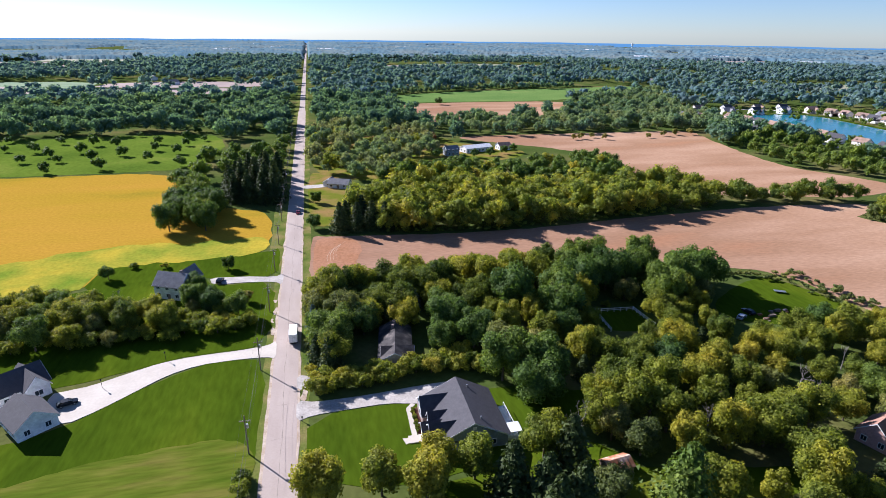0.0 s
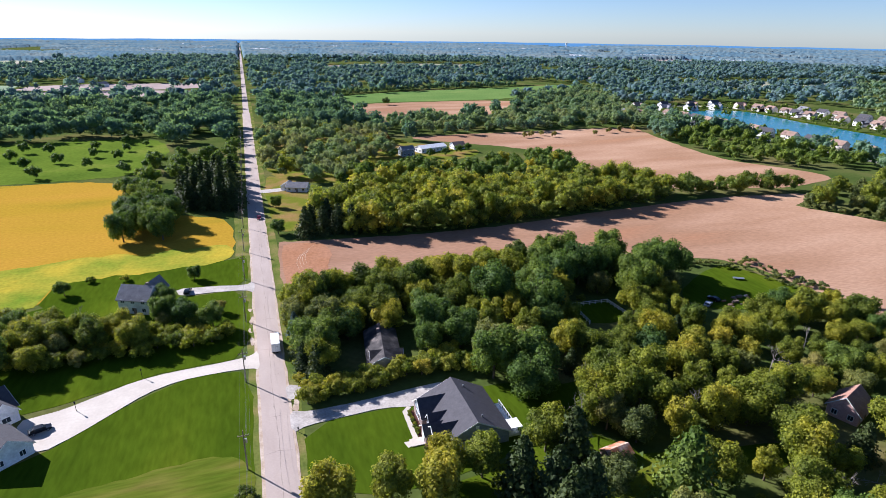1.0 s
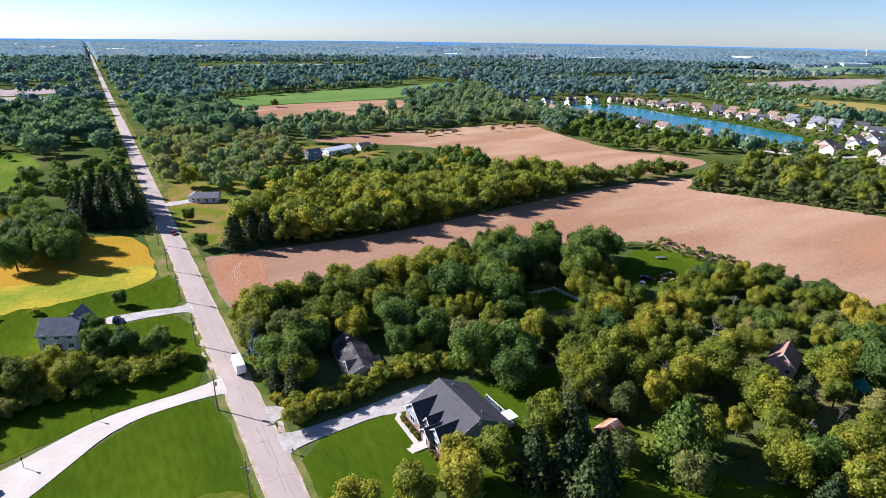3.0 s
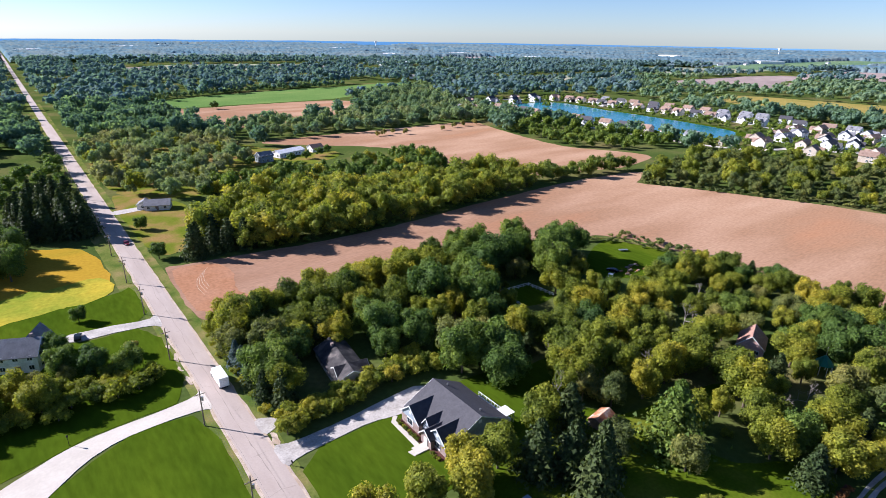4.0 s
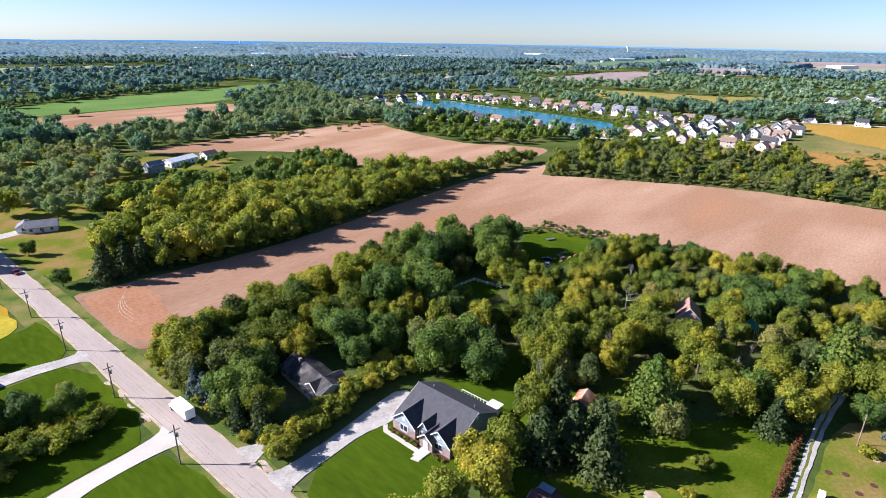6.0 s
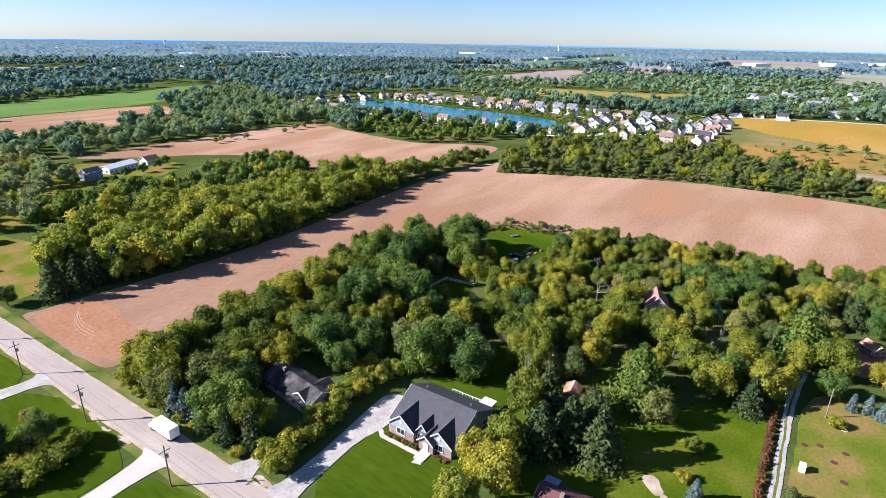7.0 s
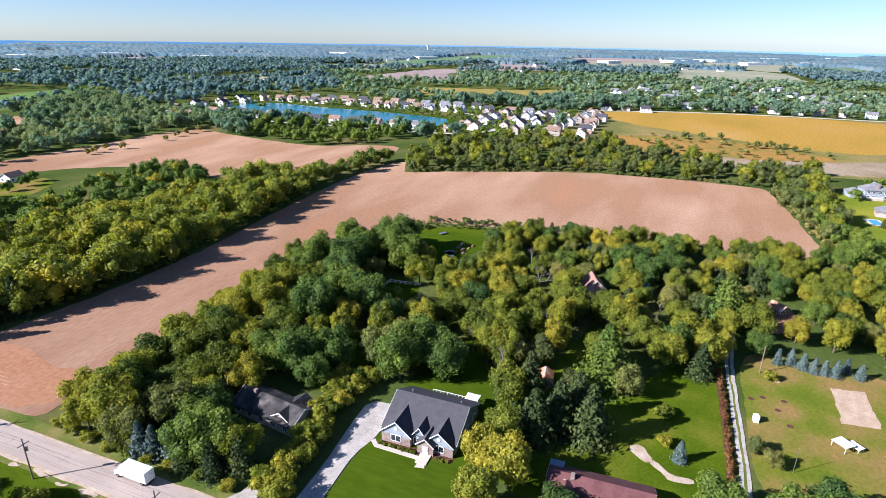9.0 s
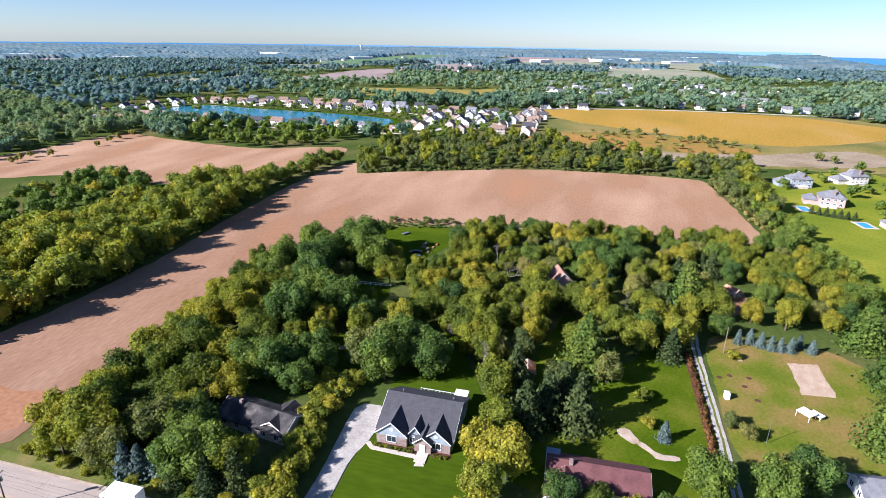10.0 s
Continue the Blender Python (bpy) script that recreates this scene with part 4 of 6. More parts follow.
# far buildings: pale roofs scattered among woods
far_b = thing("house", pose(640, 760, 0.0, 0, 0, 20), "distant pale building among woods", "house", "distant houses")
part("wall", gable_wall(-9, 9, -6, 6, 5, 8, "x"), WHITE, far_b)
part("roof", gable_roof(-9, 9, -6, 6, 5, 8.1, "x"), SHINGLE_GREY, far_b)
hall = thing("warehouse", pose(900, 1500, 0.0, 0, 0, 0), "distant long white warehouse", "warehouse", "distant warehouses")
part("wall", box(-45, 45, -25, 25, 0, 10), WHITE, hall)
part("roof", box(-46, 46, -26, 26, 10, 10.8), WHITE_VINYL, hall)
FAR_SPOTS = []
for k in range(110):
    a, r = radians(RNG.uniform(-20, 112)), RNG.uniform(850, 3300)
    if k < 40:
        a = radians(RNG.uniform(-12, 12))
        r = RNG.uniform(820, 1300)
    x, y = r * math.cos(a), r * math.sin(a)
    if abs(x - ROAD_X) < 30 or any(inside(p, x, y) for p in (NEAR_GREEN, NEAR_BROWN, YELLOW_THREE, YELLOW_TWO)):
        continue
    copy_thing(far_b, pose(x, y, 0, 0, 0, RNG.uniform(0, 180)))
    FAR_SPOTS.append((x, y))
for k in range(26):
    a, r = radians(RNG.uniform(-12, 100)), RNG.uniform(2300, 4300)
    copy_thing(hall, pose(r * math.cos(a), r * math.sin(a), 0, 0, 0, RNG.uniform(0, 180)))
    FAR_SPOTS.append((r * math.cos(a), r * math.sin(a)))
for x, y in ((1900, 3300), (3300, 1500)):
    w = thing("water_tower", pose(x, y, 0), "distant white water tower", "water tower")
    part("column", cyl(3, 2.4, 0, 30), WHITE, w)
    part("tank", cyl(5, 9, 28, 40, n=16), WHITE, w)

# ---- poles and wires ----
pole = thing("utility_pole", pose(-18.7, 108, 0), "weathered wooden utility pole with crossarm and insulators", "utility pole", "roadside poles")
part("post", cyl(0.17, 0.12, 0, 10.2), WOOD, pole)
part("crossarm", box(-1.2, 1.2, -0.06, 0.06, 8.7, 8.86), WOOD, pole)
for x in (-1.05, -0.4, 0.4, 1.05):
    part("insulator", cyl(0.06, 0.04, 8.86, 9.05, x, 0, 8), METAL, pole)
part("transformer", cyl(0.26, 0.26, 7.0, 8.0, 0.42, 0, 12), METAL, pole, "grey transformer can")
POLE_YS = [38, 73, 108, 142, 177.5, 212, 243, 276, 310, 345, 380, 415, 450, 485, 520]
for y in POLE_YS:
    if y != 108:
        copy_thing(pole, pose(-18.2 - 0.4 * (y < 150), y, 0))


def cable(name, a, b, sag, r=0.012):
    c = bpy.data.curves.new(name, "CURVE")
    c.dimensions, c.bevel_depth = "3D", r
    s = c.splines.new("POLY")
    s.points.add(10)
    for k in range(11):
        u = k / 10
        p = Vector(a).lerp(Vector(b), u)
        s.points[k].co = (p.x, p.y, p.z - sag * 4 * u * (1 - u), 1)
    c.materials.append(WIRE)
    return tagged(new(name, c), "thin dark overhead cable sagging between poles", "cable", "roadside cables")


for a, b in zip(POLE_YS[:-1], POLE_YS[1:]):
    for x in (-1.05, 0.4, 1.05):
        cable("cable", (-18.4 + x, a, 9.05), (-18.4 + x, b, 9.05), 0.5)
    cable("cable", (-18.4, a, 6.8), (-18.4, b, 6.8), 0.4, 0.016)
light_pole = thing("yard_pole", pose(86.6, 32.1, 0), "bare pale wooden yard pole beside the lane", "pole")
part("post", cyl(0.16, 0.12, 0, 8.5), WOOD, light_pole)
part("lamp_arm", box(-0.05, 0.9, -0.04, 0.04, 8.1, 8.2), METAL, light_pole)
lp = thing("yard_pole", pose(45, 30, 0), "thin pale flagpole on the lawn", "pole")
part("post", cyl(0.06, 0.04, 0, 6.5), METAL, lp)
part("ball", cyl(0.08, 0.02, 6.5, 6.65, n=8), METAL, lp)

# ---- vehicles ----


def car(m, paint, label, pickup=False):
    c = thing("car", m, label, "car")
    body = prism([(-2.3, 0.35), (2.3, 0.35), (2.32, 0.75), (1.1, 0.95), (0.45, 1.42), (-1.2, 1.45), (-2.05, 1.0), (-2.32, 0.9)], -0.9, 0.9, "y")
    bmesh.ops.bevel(body, geom=body.edges[:], offset=0.08, segments=2, affect="EDGES")
    part("body", body, paint, c)
    part("windscreen", prism([(0.52, 1.38), (1.05, 1.0), (1.12, 1.02), (0.58, 1.41)], -0.72, 0.72, "y"), GLASS, c)
    part("rear_window", prism([(-1.3, 1.43), (-1.95, 1.05), (-2.0, 1.07), (-1.35, 1.46)], -0.72, 0.72, "y"), GLASS, c)
    for s in (-1, 1):
        part("side_window", prism([(-1.3, 1.0), (0.6, 1.0), (0.3, 1.34), (-1.1, 1.36)], s * 0.905, s * 0.925, "y"), GLASS, c)
        part("headlight", box(2.22, 2.33, s * 0.62 - 0.17, s * 0.62 + 0.17, 0.62, 0.76), TRIM, c)
        for x in (-1.4, 1.4):
            w = part("wheel", cyl(0.34, 0.34, -0.12, 0.12, n=14, m=pose(x, s * 0.82, 0.34, 90, 0, 0)), BLACK, c)
            part("rim", cyl(0.2, 0.2, -0.13, 0.13, n=10, m=pose(x, s * 0.83, 0.34, 90, 0, 0)), METAL, w)
    return c


car(pose(-63.9, 135.3, 0.14, 0, 0, 22), CAR_DARK, "dark car parked on the concrete driveway")
car(pose(-10.6, 288, 0.12, 0, 0, -90), CAR_RED, "dark maroon car on the road")
car(pose(134.0, 142.6, 0.06, 0, 0, 30), CAR_SILVER, "old silver car parked in the back yard")
car(pose(139, 145.5, 0.06, 0, 0, 100), CAR_DARK, "dark car parked among junk in the back yard")
car(pose(6, 345, 0.13, 0, 0, 60), CAR_DARK, "dark car before a roadside house")
car(pose(-37.5, 206, 0.14, 0, 0, 80), CAR_DARK, "dark car beside the farmhouse")
tr = thing("box_truck", pose(-10.1, 158, 0.12, 0, 0, 90), "white box truck on the road beside the woods", "truck")
part("cargo_box", box(-4.2, 2.6, -1.2, 1.2, 0.9, 3.5, 0.05), WHITE_VINYL, tr)
cab = prism([(2.7, 0.5), (4.9, 0.5), (4.9, 1.3), (4.2, 1.5), (3.7, 2.4), (2.7, 2.45)], -1.05, 1.05, "y")
bmesh.ops.bevel(cab, geom=cab.edges[:], offset=0.08, segments=2, affect="EDGES")
part("cab", cab, WHITE_VINYL, tr)
part("windscreen", prism([(3.78, 2.35), (4.22, 1.56), (4.28, 1.58), (3.85, 2.37)], -0.9, 0.9, "y"), GLASS, tr)
part("chassis", box(-4.1, 4.6, -0.8, 0.8, 0.45, 0.88), BLACK, tr)
for x in (-2.8, 3.8):
    for s in (-1, 1):
        w = part("wheel", cyl(0.45, 0.45, -0.15, 0.15, n=16, m=pose(x, s * 0.95, 0.45, 90, 0, 0)), BLACK, tr)
        part("rim", cyl(0.24, 0.24, -0.16, 0.16, n=10, m=pose(x, s * 0.96, 0.45, 90, 0, 0)), METAL, w)

# ---- yard things ----
f = thing("fence", pose(0, 0, 0.0), "white rail fence round a shaded paddock", "fence")
fence_line = [(87, 143), (88, 156), (101.5, 155), (102.5, 143)]
for (x0, y0), (x1, y1) in zip(fence_line[:-1], fence_line[1:]):
    n = 6
    d = Vector((x1 - x0, y1 - y0, 0))
    for k in range(n):
        px, py = x0 + (x1 - x0) * k / n, y0 + (y1 - y0) * k / n
        part("post", box(px - 0.09, px + 0.09, py - 0.09, py + 0.09, 0, 1.5), TRIM, f)
    for z in (0.7, 1.3):
        bm = box(0, d.length, -0.04, 0.04, z - 0.09, z + 0.09)
        bm.transform(Matrix.LocRotScale((x0, y0, 0), d.to_track_quat("X", "Z"), None))
        part("rail", bm, TRIM, f)
t1 = thing("pavilion", pose(58.7, 18.2, 0.0, 0, 0, 42), "small white flat-roofed picnic shelter on the lawn", "shelter")
part("roof", box(-2.0, 1.6, -1.6, 1.6, 1.5, 1.62), WHITE_VINYL, t1)
part("side_panel", box(-2.9, 0.2, -3.6, -1.4, 0.9, 1.0), WHITE_VINYL, t1)
for x in (-1.8, 1.4):
    for y in (-1.4, 1.4):
        part("post", box(x - 0.06, x + 0.06, y - 0.06, y + 0.06, 0, 1.5), TRIM, t1)
for x, y in ((-2.7, -3.4), (0.0, -3.4), (-2.7, -1.7)):
    part("post", box(x - 0.05, x + 0.05, y - 0.05, y + 0.05, 0, 0.9), TRIM, t1)
wb = thing("storage_box", pose(61.8, 35.6, 0.06, 0, 0, 5), "white upright storage box on the lawn", "box")
part("body", box(-0.8, 0.8, -0.6, 0.6, 0, 1.6, 0.04), WHITE_VINYL, wb)
part("lid", box(-0.86, 0.86, -0.66, 0.66, 1.6, 1.72, 0.02), WHITE_VINYL, wb)
bn = thing("trailer", pose(162, 157.5, 0.06, 0, 0, -30), "small grey flat trailer on the back lawn", "trailer")
part("bed", box(-2, 2, -0.8, 0.8, 0.5, 0.65), METAL, bn)
for s in (-1, 1):
    part("wheel", cyl(0.3, 0.3, -0.1, 0.1, n=12, m=pose(0, s * 0.9, 0.3, 90, 0, 0)), BLACK, bn)
for k in range(14):
    x, y = 150 + RNG.uniform(-9, 4), 141 + RNG.uniform(-4, 4)
    s = RNG.uniform(0.4, 1.1)
    tagged(part("scrap_lump", box(x - s, x + s, y - s * 0.5, y + s * 0.5, 0.02, s * 0.7, 0.05), RUST if k % 2 else WOOD), "rusty lump of scrap metal or timber in the yard", "scrap", "scrap heaps")
for x, y in ((62, 138), (64, 133), (57, 141)):
    lg = thing("log_pile", pose(x, y, 0.05, 0, 0, x * 37), "pale cut logs stacked in a clearing", "logs")
    for k in range(5):
        part("log", cyl(0.25, 0.22, -1.8, 1.8, n=8, m=pose(0, 0.5 * (k % 3) - 0.5 + 0.25 * (k > 2), 0.25 + 0.42 * (k > 2), 0, 90, 0)), SAND, lg)
for x, y in ((-45, 152.6), (-58, 141.5)):
    l = thing("yard_lamp", pose(x, y, 0.06), "dark post lamp beside the driveway", "lamp")
    part("post", cyl(0.06, 0.05, 0, 2.2), BLACK, l)
    part("lantern", cyl(0.16, 0.2, 2.2, 2.6, n=6), BLACK, l)
    part("cap", cyl(0.26, 0.03, 2.6, 2.8, n=6), BLACK, l)
mb = thing("mailbox", pose(-7.3, 117.2, 0.04, 0, 0, 90), "dark roadside mailbox on a post", "mailbox")
part("post", box(-0.06, 0.06, -0.06, 0.06, 0, 1.0), WOOD, mb)
part("box", box(-0.3, 0.3, -0.15, 0.15, 1.0, 1.35, 0.05), BLACK, mb)

# ---- trees ----


def leaf_sprays(centres, normals, size, rng, droop=0.25):
    """Small folded leaf sprays: three corners each round its centre, facing its normal."""
    n = len(centres)
    normals = normals / np.linalg.norm(normals, axis=1, keepdims=True)
    t = np.cross(normals, rng.normal(size=(n, 3)))
    t /= np.linalg.norm(t, axis=1, keepdims=True) + 1e-9
    b = np.cross(normals, t)
    s = size * rng.uniform(0.6, 1.35, (n, 1))
    v = np.stack([centres + t * s * 0.66, centres - t * s * 0.4 + b * s * 0.48, centres - t * s * 0.4 - b * s * 0.48 - normals * s * droop], 1)
    return v.reshape(-1, 3), np.arange(3 * n).reshape(n, 3)


def ball_mesh():
    """A ball of 20 facets, as corners and faces."""
    bm = bmesh.new()
    bmesh.ops.create_icosphere(bm, subdivisions=1, radius=1)
    v = np.array([p.co[:] for p in bm.verts])
    f = np.array([[p.index for p in q.verts] for q in bm.faces])
    bm.free()
    return v, f


BALL = ball_mesh()


def lobed_crown(rng, radius, bottom, top, count, size, lobes=9, jag=0.5):
    """Boughs as overlapping uneven lobes: a knobbly inner body, with leaf sprays all over its outside."""
    mid, half = (bottom + top) / 2, (top - bottom) / 2
    cs, rs = [(0, 0, mid + 0.1 * half)], [radius * 0.56]
    for k in range(lobes - 1):
        a = k * 2.399 + rng.uniform(-0.5, 0.5)
        h = -0.7 + 1.5 * (k + 0.5) / (lobes - 1) + rng.uniform(-0.12, 0.12)
        reach = math.sqrt(max(0.5 if h < 0 else 0.06, 1 - h * h)) * rng.uniform(0.5, 0.74)
        cs.append((radius * reach * math.cos(a), radius * reach * math.sin(a), mid + half * h * 0.7))
        rs.append(radius * rng.uniform(0.28, 0.46))
    cs, rs = np.array(cs), np.array(rs)
    flat = np.array([1, 1, min(1.3, half / radius * 1.05)])
    ph = rng.uniform(0, 6.283, (lobes, 3))

    def knobs(d, w):
        q = d * 5.2 + ph[w]
        return 1 + 0.13 * np.sin(q[:, 0]) * np.sin(q[:, 1]) + 0.09 * np.sin(1.9 * q[:, 1] + q[:, 2]) * np.sin(1.7 * q[:, 2])
    bv, bf = BALL
    vs, fs = [], []
    for k in range(lobes):
        wob = knobs(bv, np.full(len(bv), k)) * rng.uniform(0.9, 1.08, len(bv))
        p = cs[k] + bv * (rs[k] * 0.8 * wob)[:, None] * flat
        p[:, 2] = np.maximum(p[:, 2], bottom * 0.5)
        fs.append(bf + k * len(bv))
        vs.append(p)
    n = int(count * 2.6)
    which = rng.choice(lobes, n, p=rs ** 2 / (rs ** 2).sum())
    d = rng.normal(size=(n, 3))
    d[:, 2] = d[:, 2] * 0.95 + 0.22
    d /= np.linalg.norm(d, axis=1, keepdims=True)
    c = cs[which] + d * (rs[which] * knobs(d, which) * (0.8 + 0.34 * rng.random(n) ** 0.8))[:, None] * flat
    gap = np.stack([np.linalg.norm((c - cs[k]) / flat, axis=1) / rs[k] + 9 * (which == k) for k in range(lobes)]).min(0)
    keep = np.nonzero((gap > 0.8) & (c[:, 2] > bottom * 0.6))[0][:count]
    lv, lf = leaf_sprays(c[keep], d[keep] + jag * rng.normal(size=(len(keep), 3)) + [0, 0, 0.2], size, rng)
    return np.concatenate(vs + [lv]), np.concatenate(fs + [lf + lobes * len(bv)])


def conifer_crown(rng, radius, bottom, top, count, size, tiers=11, ragged=0.15):
    """Drooping boughs in tiers that narrow to a tip."""
    u = rng.random(count) ** 1.35
    tier = (np.floor(u * tiers) + 0.35 * rng.random(count)) / tiers
    z = bottom + (top - bottom) * tier
    r = radius * (1 - tier) ** 0.85 + 0.12
    a = rng.random(count) * 2 * np.pi
    bough = np.round(a / (2 * np.pi) * 13 + tier * 37) / 13 * 2 * np.pi - tier * 37 / 13 * 2 * np.pi
    a = 0.55 * a + 0.45 * bough
    f = rng.random(count) ** 0.5 * (1 + ragged * rng.normal(size=count))
    c = np.stack([r * f * np.cos(a), r * f * np.sin(a), z - 0.28 * r * f], 1)
    d = np.stack([np.cos(a), np.sin(a), 0.9 + 0 * a], 1) + 0.45 * rng.normal(size=(count, 3))
    return leaf_sprays(c, d, size, rng, 0.5)


def trunk_mesh(rng, height, r, limbs, spread):
    bm = bmesh.new()

    def stick(a, b, ra, rb, n=6):
        d = Vector(b) - Vector(a)
        m = Matrix.LocRotScale((Vector(a) + Vector(b)) / 2, d.to_track_quat("Z", "Y"), None)
        bmesh.ops.create_cone(bm, cap_ends=True, segments=n, radius1=ra, radius2=rb, depth=d.length, matrix=m)
    stick((0, 0, -0.2), (0.05, 0.03, height * 0.45), r, r * 0.7, 8)
    stick((0.05, 0.03, height * 0.44), (0.1, -0.1, height * 0.86), r * 0.7, r * 0.15)
    for k in range(limbs):
        a, z = k * 2.4 + rng.uniform(-0.3, 0.3), height * (0.22 + 0.4 * k / limbs)
        stick((0, 0, z), (spread * math.cos(a), spread * math.sin(a), z + height * 0.25), r * 0.38, r * 0.08, 5)
    me = bpy.data.meshes.new("trunk")
    bm.to_mesh(me)
    bm.free()
    me.materials.append(BARK)
    return me


def tree_kind(seed, form, height, radius, count, size, leaves, name, label, group):
    rng = np.random.default_rng(seed)
    if form == "round":
        v, q = lobed_crown(rng, radius, height * 0.05, height, count, size, lobes=11)
    elif form == "tall":
        v, q = lobed_crown(rng, radius, height * 0.05, height, count, size, lobes=13)
    elif form == "shrub":
        v, q = lobed_crown(rng, radius, height * 0.02, height, count, size, lobes=7)
    elif form == "pine":
        v, q = conifer_crown(rng, radius, height * 0.12, height, count, size, 9, 0.5)
    else:
        v, q = conifer_crown(rng, radius, height * 0.04, height, count, size, 11, 0.3)
    return (mesh_np("crown", v, q, leaves), trunk_mesh(rng, height, 0.02 * height + 0.06, 5 if form in ("round", "tall") else 3, radius * 0.55), name, label, group)


def plant(kind, x, y, s=1.0, stretch=1.0):
    crown, trunk, name, label, group = kind
    t = thing(name, pose(x, y, 0.0, 0, 0, float(RNG.uniform(0, 360))) @ Matrix.Diagonal((s, s, s * stretch, 1)), label, "shrub" if "shrub" in name else "tree", group)
    for nm, me in (("trunk", trunk), ("crown", crown)):
        o = new(nm, me)
        o.parent = t
    return t


NL = 4000
MAPLES = [tree_kind(10 + k, "round", 13.5, 6.4, NL, 0.5, LEAF, "tree", "broad leafy green tree turning yellow at its top", "woodland trees") for k in range(4)]
DARKS = [tree_kind(20 + k, "round", 14.5, 6.8, NL, 0.52, LEAF_DARK, "tree", "broad dark green leafy tree", "dark green trees") for k in range(3)]
TALLS = [tree_kind(30 + k, "tall", 14.5, 4.8, NL - 900, 0.47, LEAF, "tree", "tall narrow green tree", "tall trees") for k in range(2)]
OLIVES = [tree_kind(35 + k, "round", 11.5, 5.3, 3400, 0.44, LEAF_OLIVE, "tree", "olive-green tree with thinning leaves", "olive trees") for k in range(2)]
YELLOWS = [tree_kind(40 + k, "tall", 12.0, 4.8, NL - 900, 0.45, LEAF_YELLOW, "tree", "leafy tree turned bright autumn yellow-green", "yellow trees") for k in range(2)]
SHRUBS = [tree_kind(50 + k, "shrub", 3.4, 2.6, 1000, 0.31, LEAF, "shrub", "dense rounded green shrub", "shrubs") for k in range(2)]
SHRUB_YELLOW = tree_kind(54, "shrub", 3.8, 2.7, 1000, 0.31, LEAF_YELLOW, "shrub", "shrub with yellowing leaves", "yellow shrubs")
SHRUB_RUST = tree_kind(56, "shrub", 1.5, 0.95, 160, 0.26, LEAF_RUST, "shrub", "low rust-red hedge shrub", "lane hedge shrubs")
SPRUCES = [tree_kind(60 + k, "spruce", 11, 3.7, 3600, 0.56, NEEDLE, "spruce", "dark green spruce tree", "dark spruces") for k in range(2)]
BLUES = [tree_kind(64 + k, "spruce", 6.0, 1.7, 1900, 0.4, NEEDLE_BLUE, "spruce", "small silvery blue spruce", "blue spruces") for k in range(2)]
PINES = [tree_kind(68 + k, "pine", 15, 5.2, 4800, 0.62, NEEDLE_PINE, "pine", "large soft-needled pine tree", "pines") for k in range(2)]

PLANTED = []


def hero(kinds, spots, s=1.0, stretch=1.0):
    for k, (x, y) in enumerate(spots):
        f = s * RNG.uniform(0.9, 1.12)
        plant(kinds[k % len(kinds)], x, y, f, stretch * RNG.uniform(0.93, 1.08))
        PLANTED.append((x, y))


# trees that stand out one by one
hero(MAPLES, [(0, 174), (4, 178), (12, 182), (21, 185), (31, 184), (41, 184), (51, 183), (67, 184), (76, 180), (26, 178), (36, 176), (57, 176)], 0.95, 1.1)
hero(DARKS, [(99, 184), (118, 180), (131, 171), (112, 154), (110, 172), (124, 164), (100, 172), (136, 164), (60, 161), (76, 160), (72, 149), (88, 168)], 1.1, 1.1)
hero(DARKS, [(36, 150), (42, 142), (0.5, 147.5), (45, 124), (55, 120), (50, 113), (36, 158)], 0.95)
hero(OLIVES, [(62, 96), (66, 90)], 0.85)
hero(OLIVES, [(55, 126), (47, 130), (5, 162), (-3, 168)], 1.1)
hero(MAPLES, [(12, 160), (6, 168), (17, 168), (24, 164), (84, 122), (97, 124), (2, 141), (24, 157)], 0.85)
hero(BLUES, [(-4.0, 163), (-1.8, 157.5), (-3.2, 160), (29, 170)], 1.35)
hero(SPRUCES, [(-3.5, 151), (27, 172), (20, 160), (-3, 144), (0, 139.5), (-2.5, 166)], 0.85)
hero([SHRUB_YELLOW, SHRUBS[0]], [(-3, 131), (0.5, 129), (4, 130.5), (8, 129), (11, 131.5), (15, 129.8), (19, 131.5), (23, 132.6), (27, 131.6), (31, 133), (35, 131), (38, 133), (41, 130), (33, 136), (-4, 127.5), (-1, 132.5), (6, 132.5), (13, 133), (21, 134.5), (29, 135), (37, 136.5)], 1.3, 1.05)
hero(TALLS, [(69, 101), (81, 107), (88, 97), (60, 99), (93, 70), (103, 104), (86, 88), (111, 91), (76, 96), (62, 104)], 0.95)
hero(MAPLES, [(44.5, 93.5), (70, 109), (86, 63), (79, 57), (92, 108), (95, 87), (98, 76)], 0.9)
hero(YELLOWS, [(86, 46.5), (88, 44), (28, 90.5), (20, 92), (8.5, 90), (-3.5, 90), (17, 86), (100, 112)], 0.98)
hero(SPRUCES, [(34, 84.5), (39.5, 80), (38.5, 72.5), (45, 76.5), (48.5, 89)], 1.3)
hero(OLIVES, [(53, 79), (60, 66)], 0.8)
hero(SPRUCES, [(124, 40), (147, 27), (78, 48), (102, 47), (140, 40), (150, 60), (110, 70)], 0.95)
hero(SPRUCES, [(262, -42), (260, -45), (258.5, -48), (257, -51), (256, -54), (255, -57), (254, -60)], 0.45)
hero(PINES, [(64, 72), (115, 40)], 1.25)
hero(BLUES, [(39.4, 52.9), (94, 26.8), (95, 23.4), (93.4, 20.6), (92.5, 18), (92.5, 15.4), (92.6, 12.6), (96, 9.5), (93.7, 6.6), (160, 90)], 0.85)
hero(SHRUBS, [(43.8, 56.3), (55, 57), (-19.1, 100), (-19, 96), (84, 30)], 0.8)
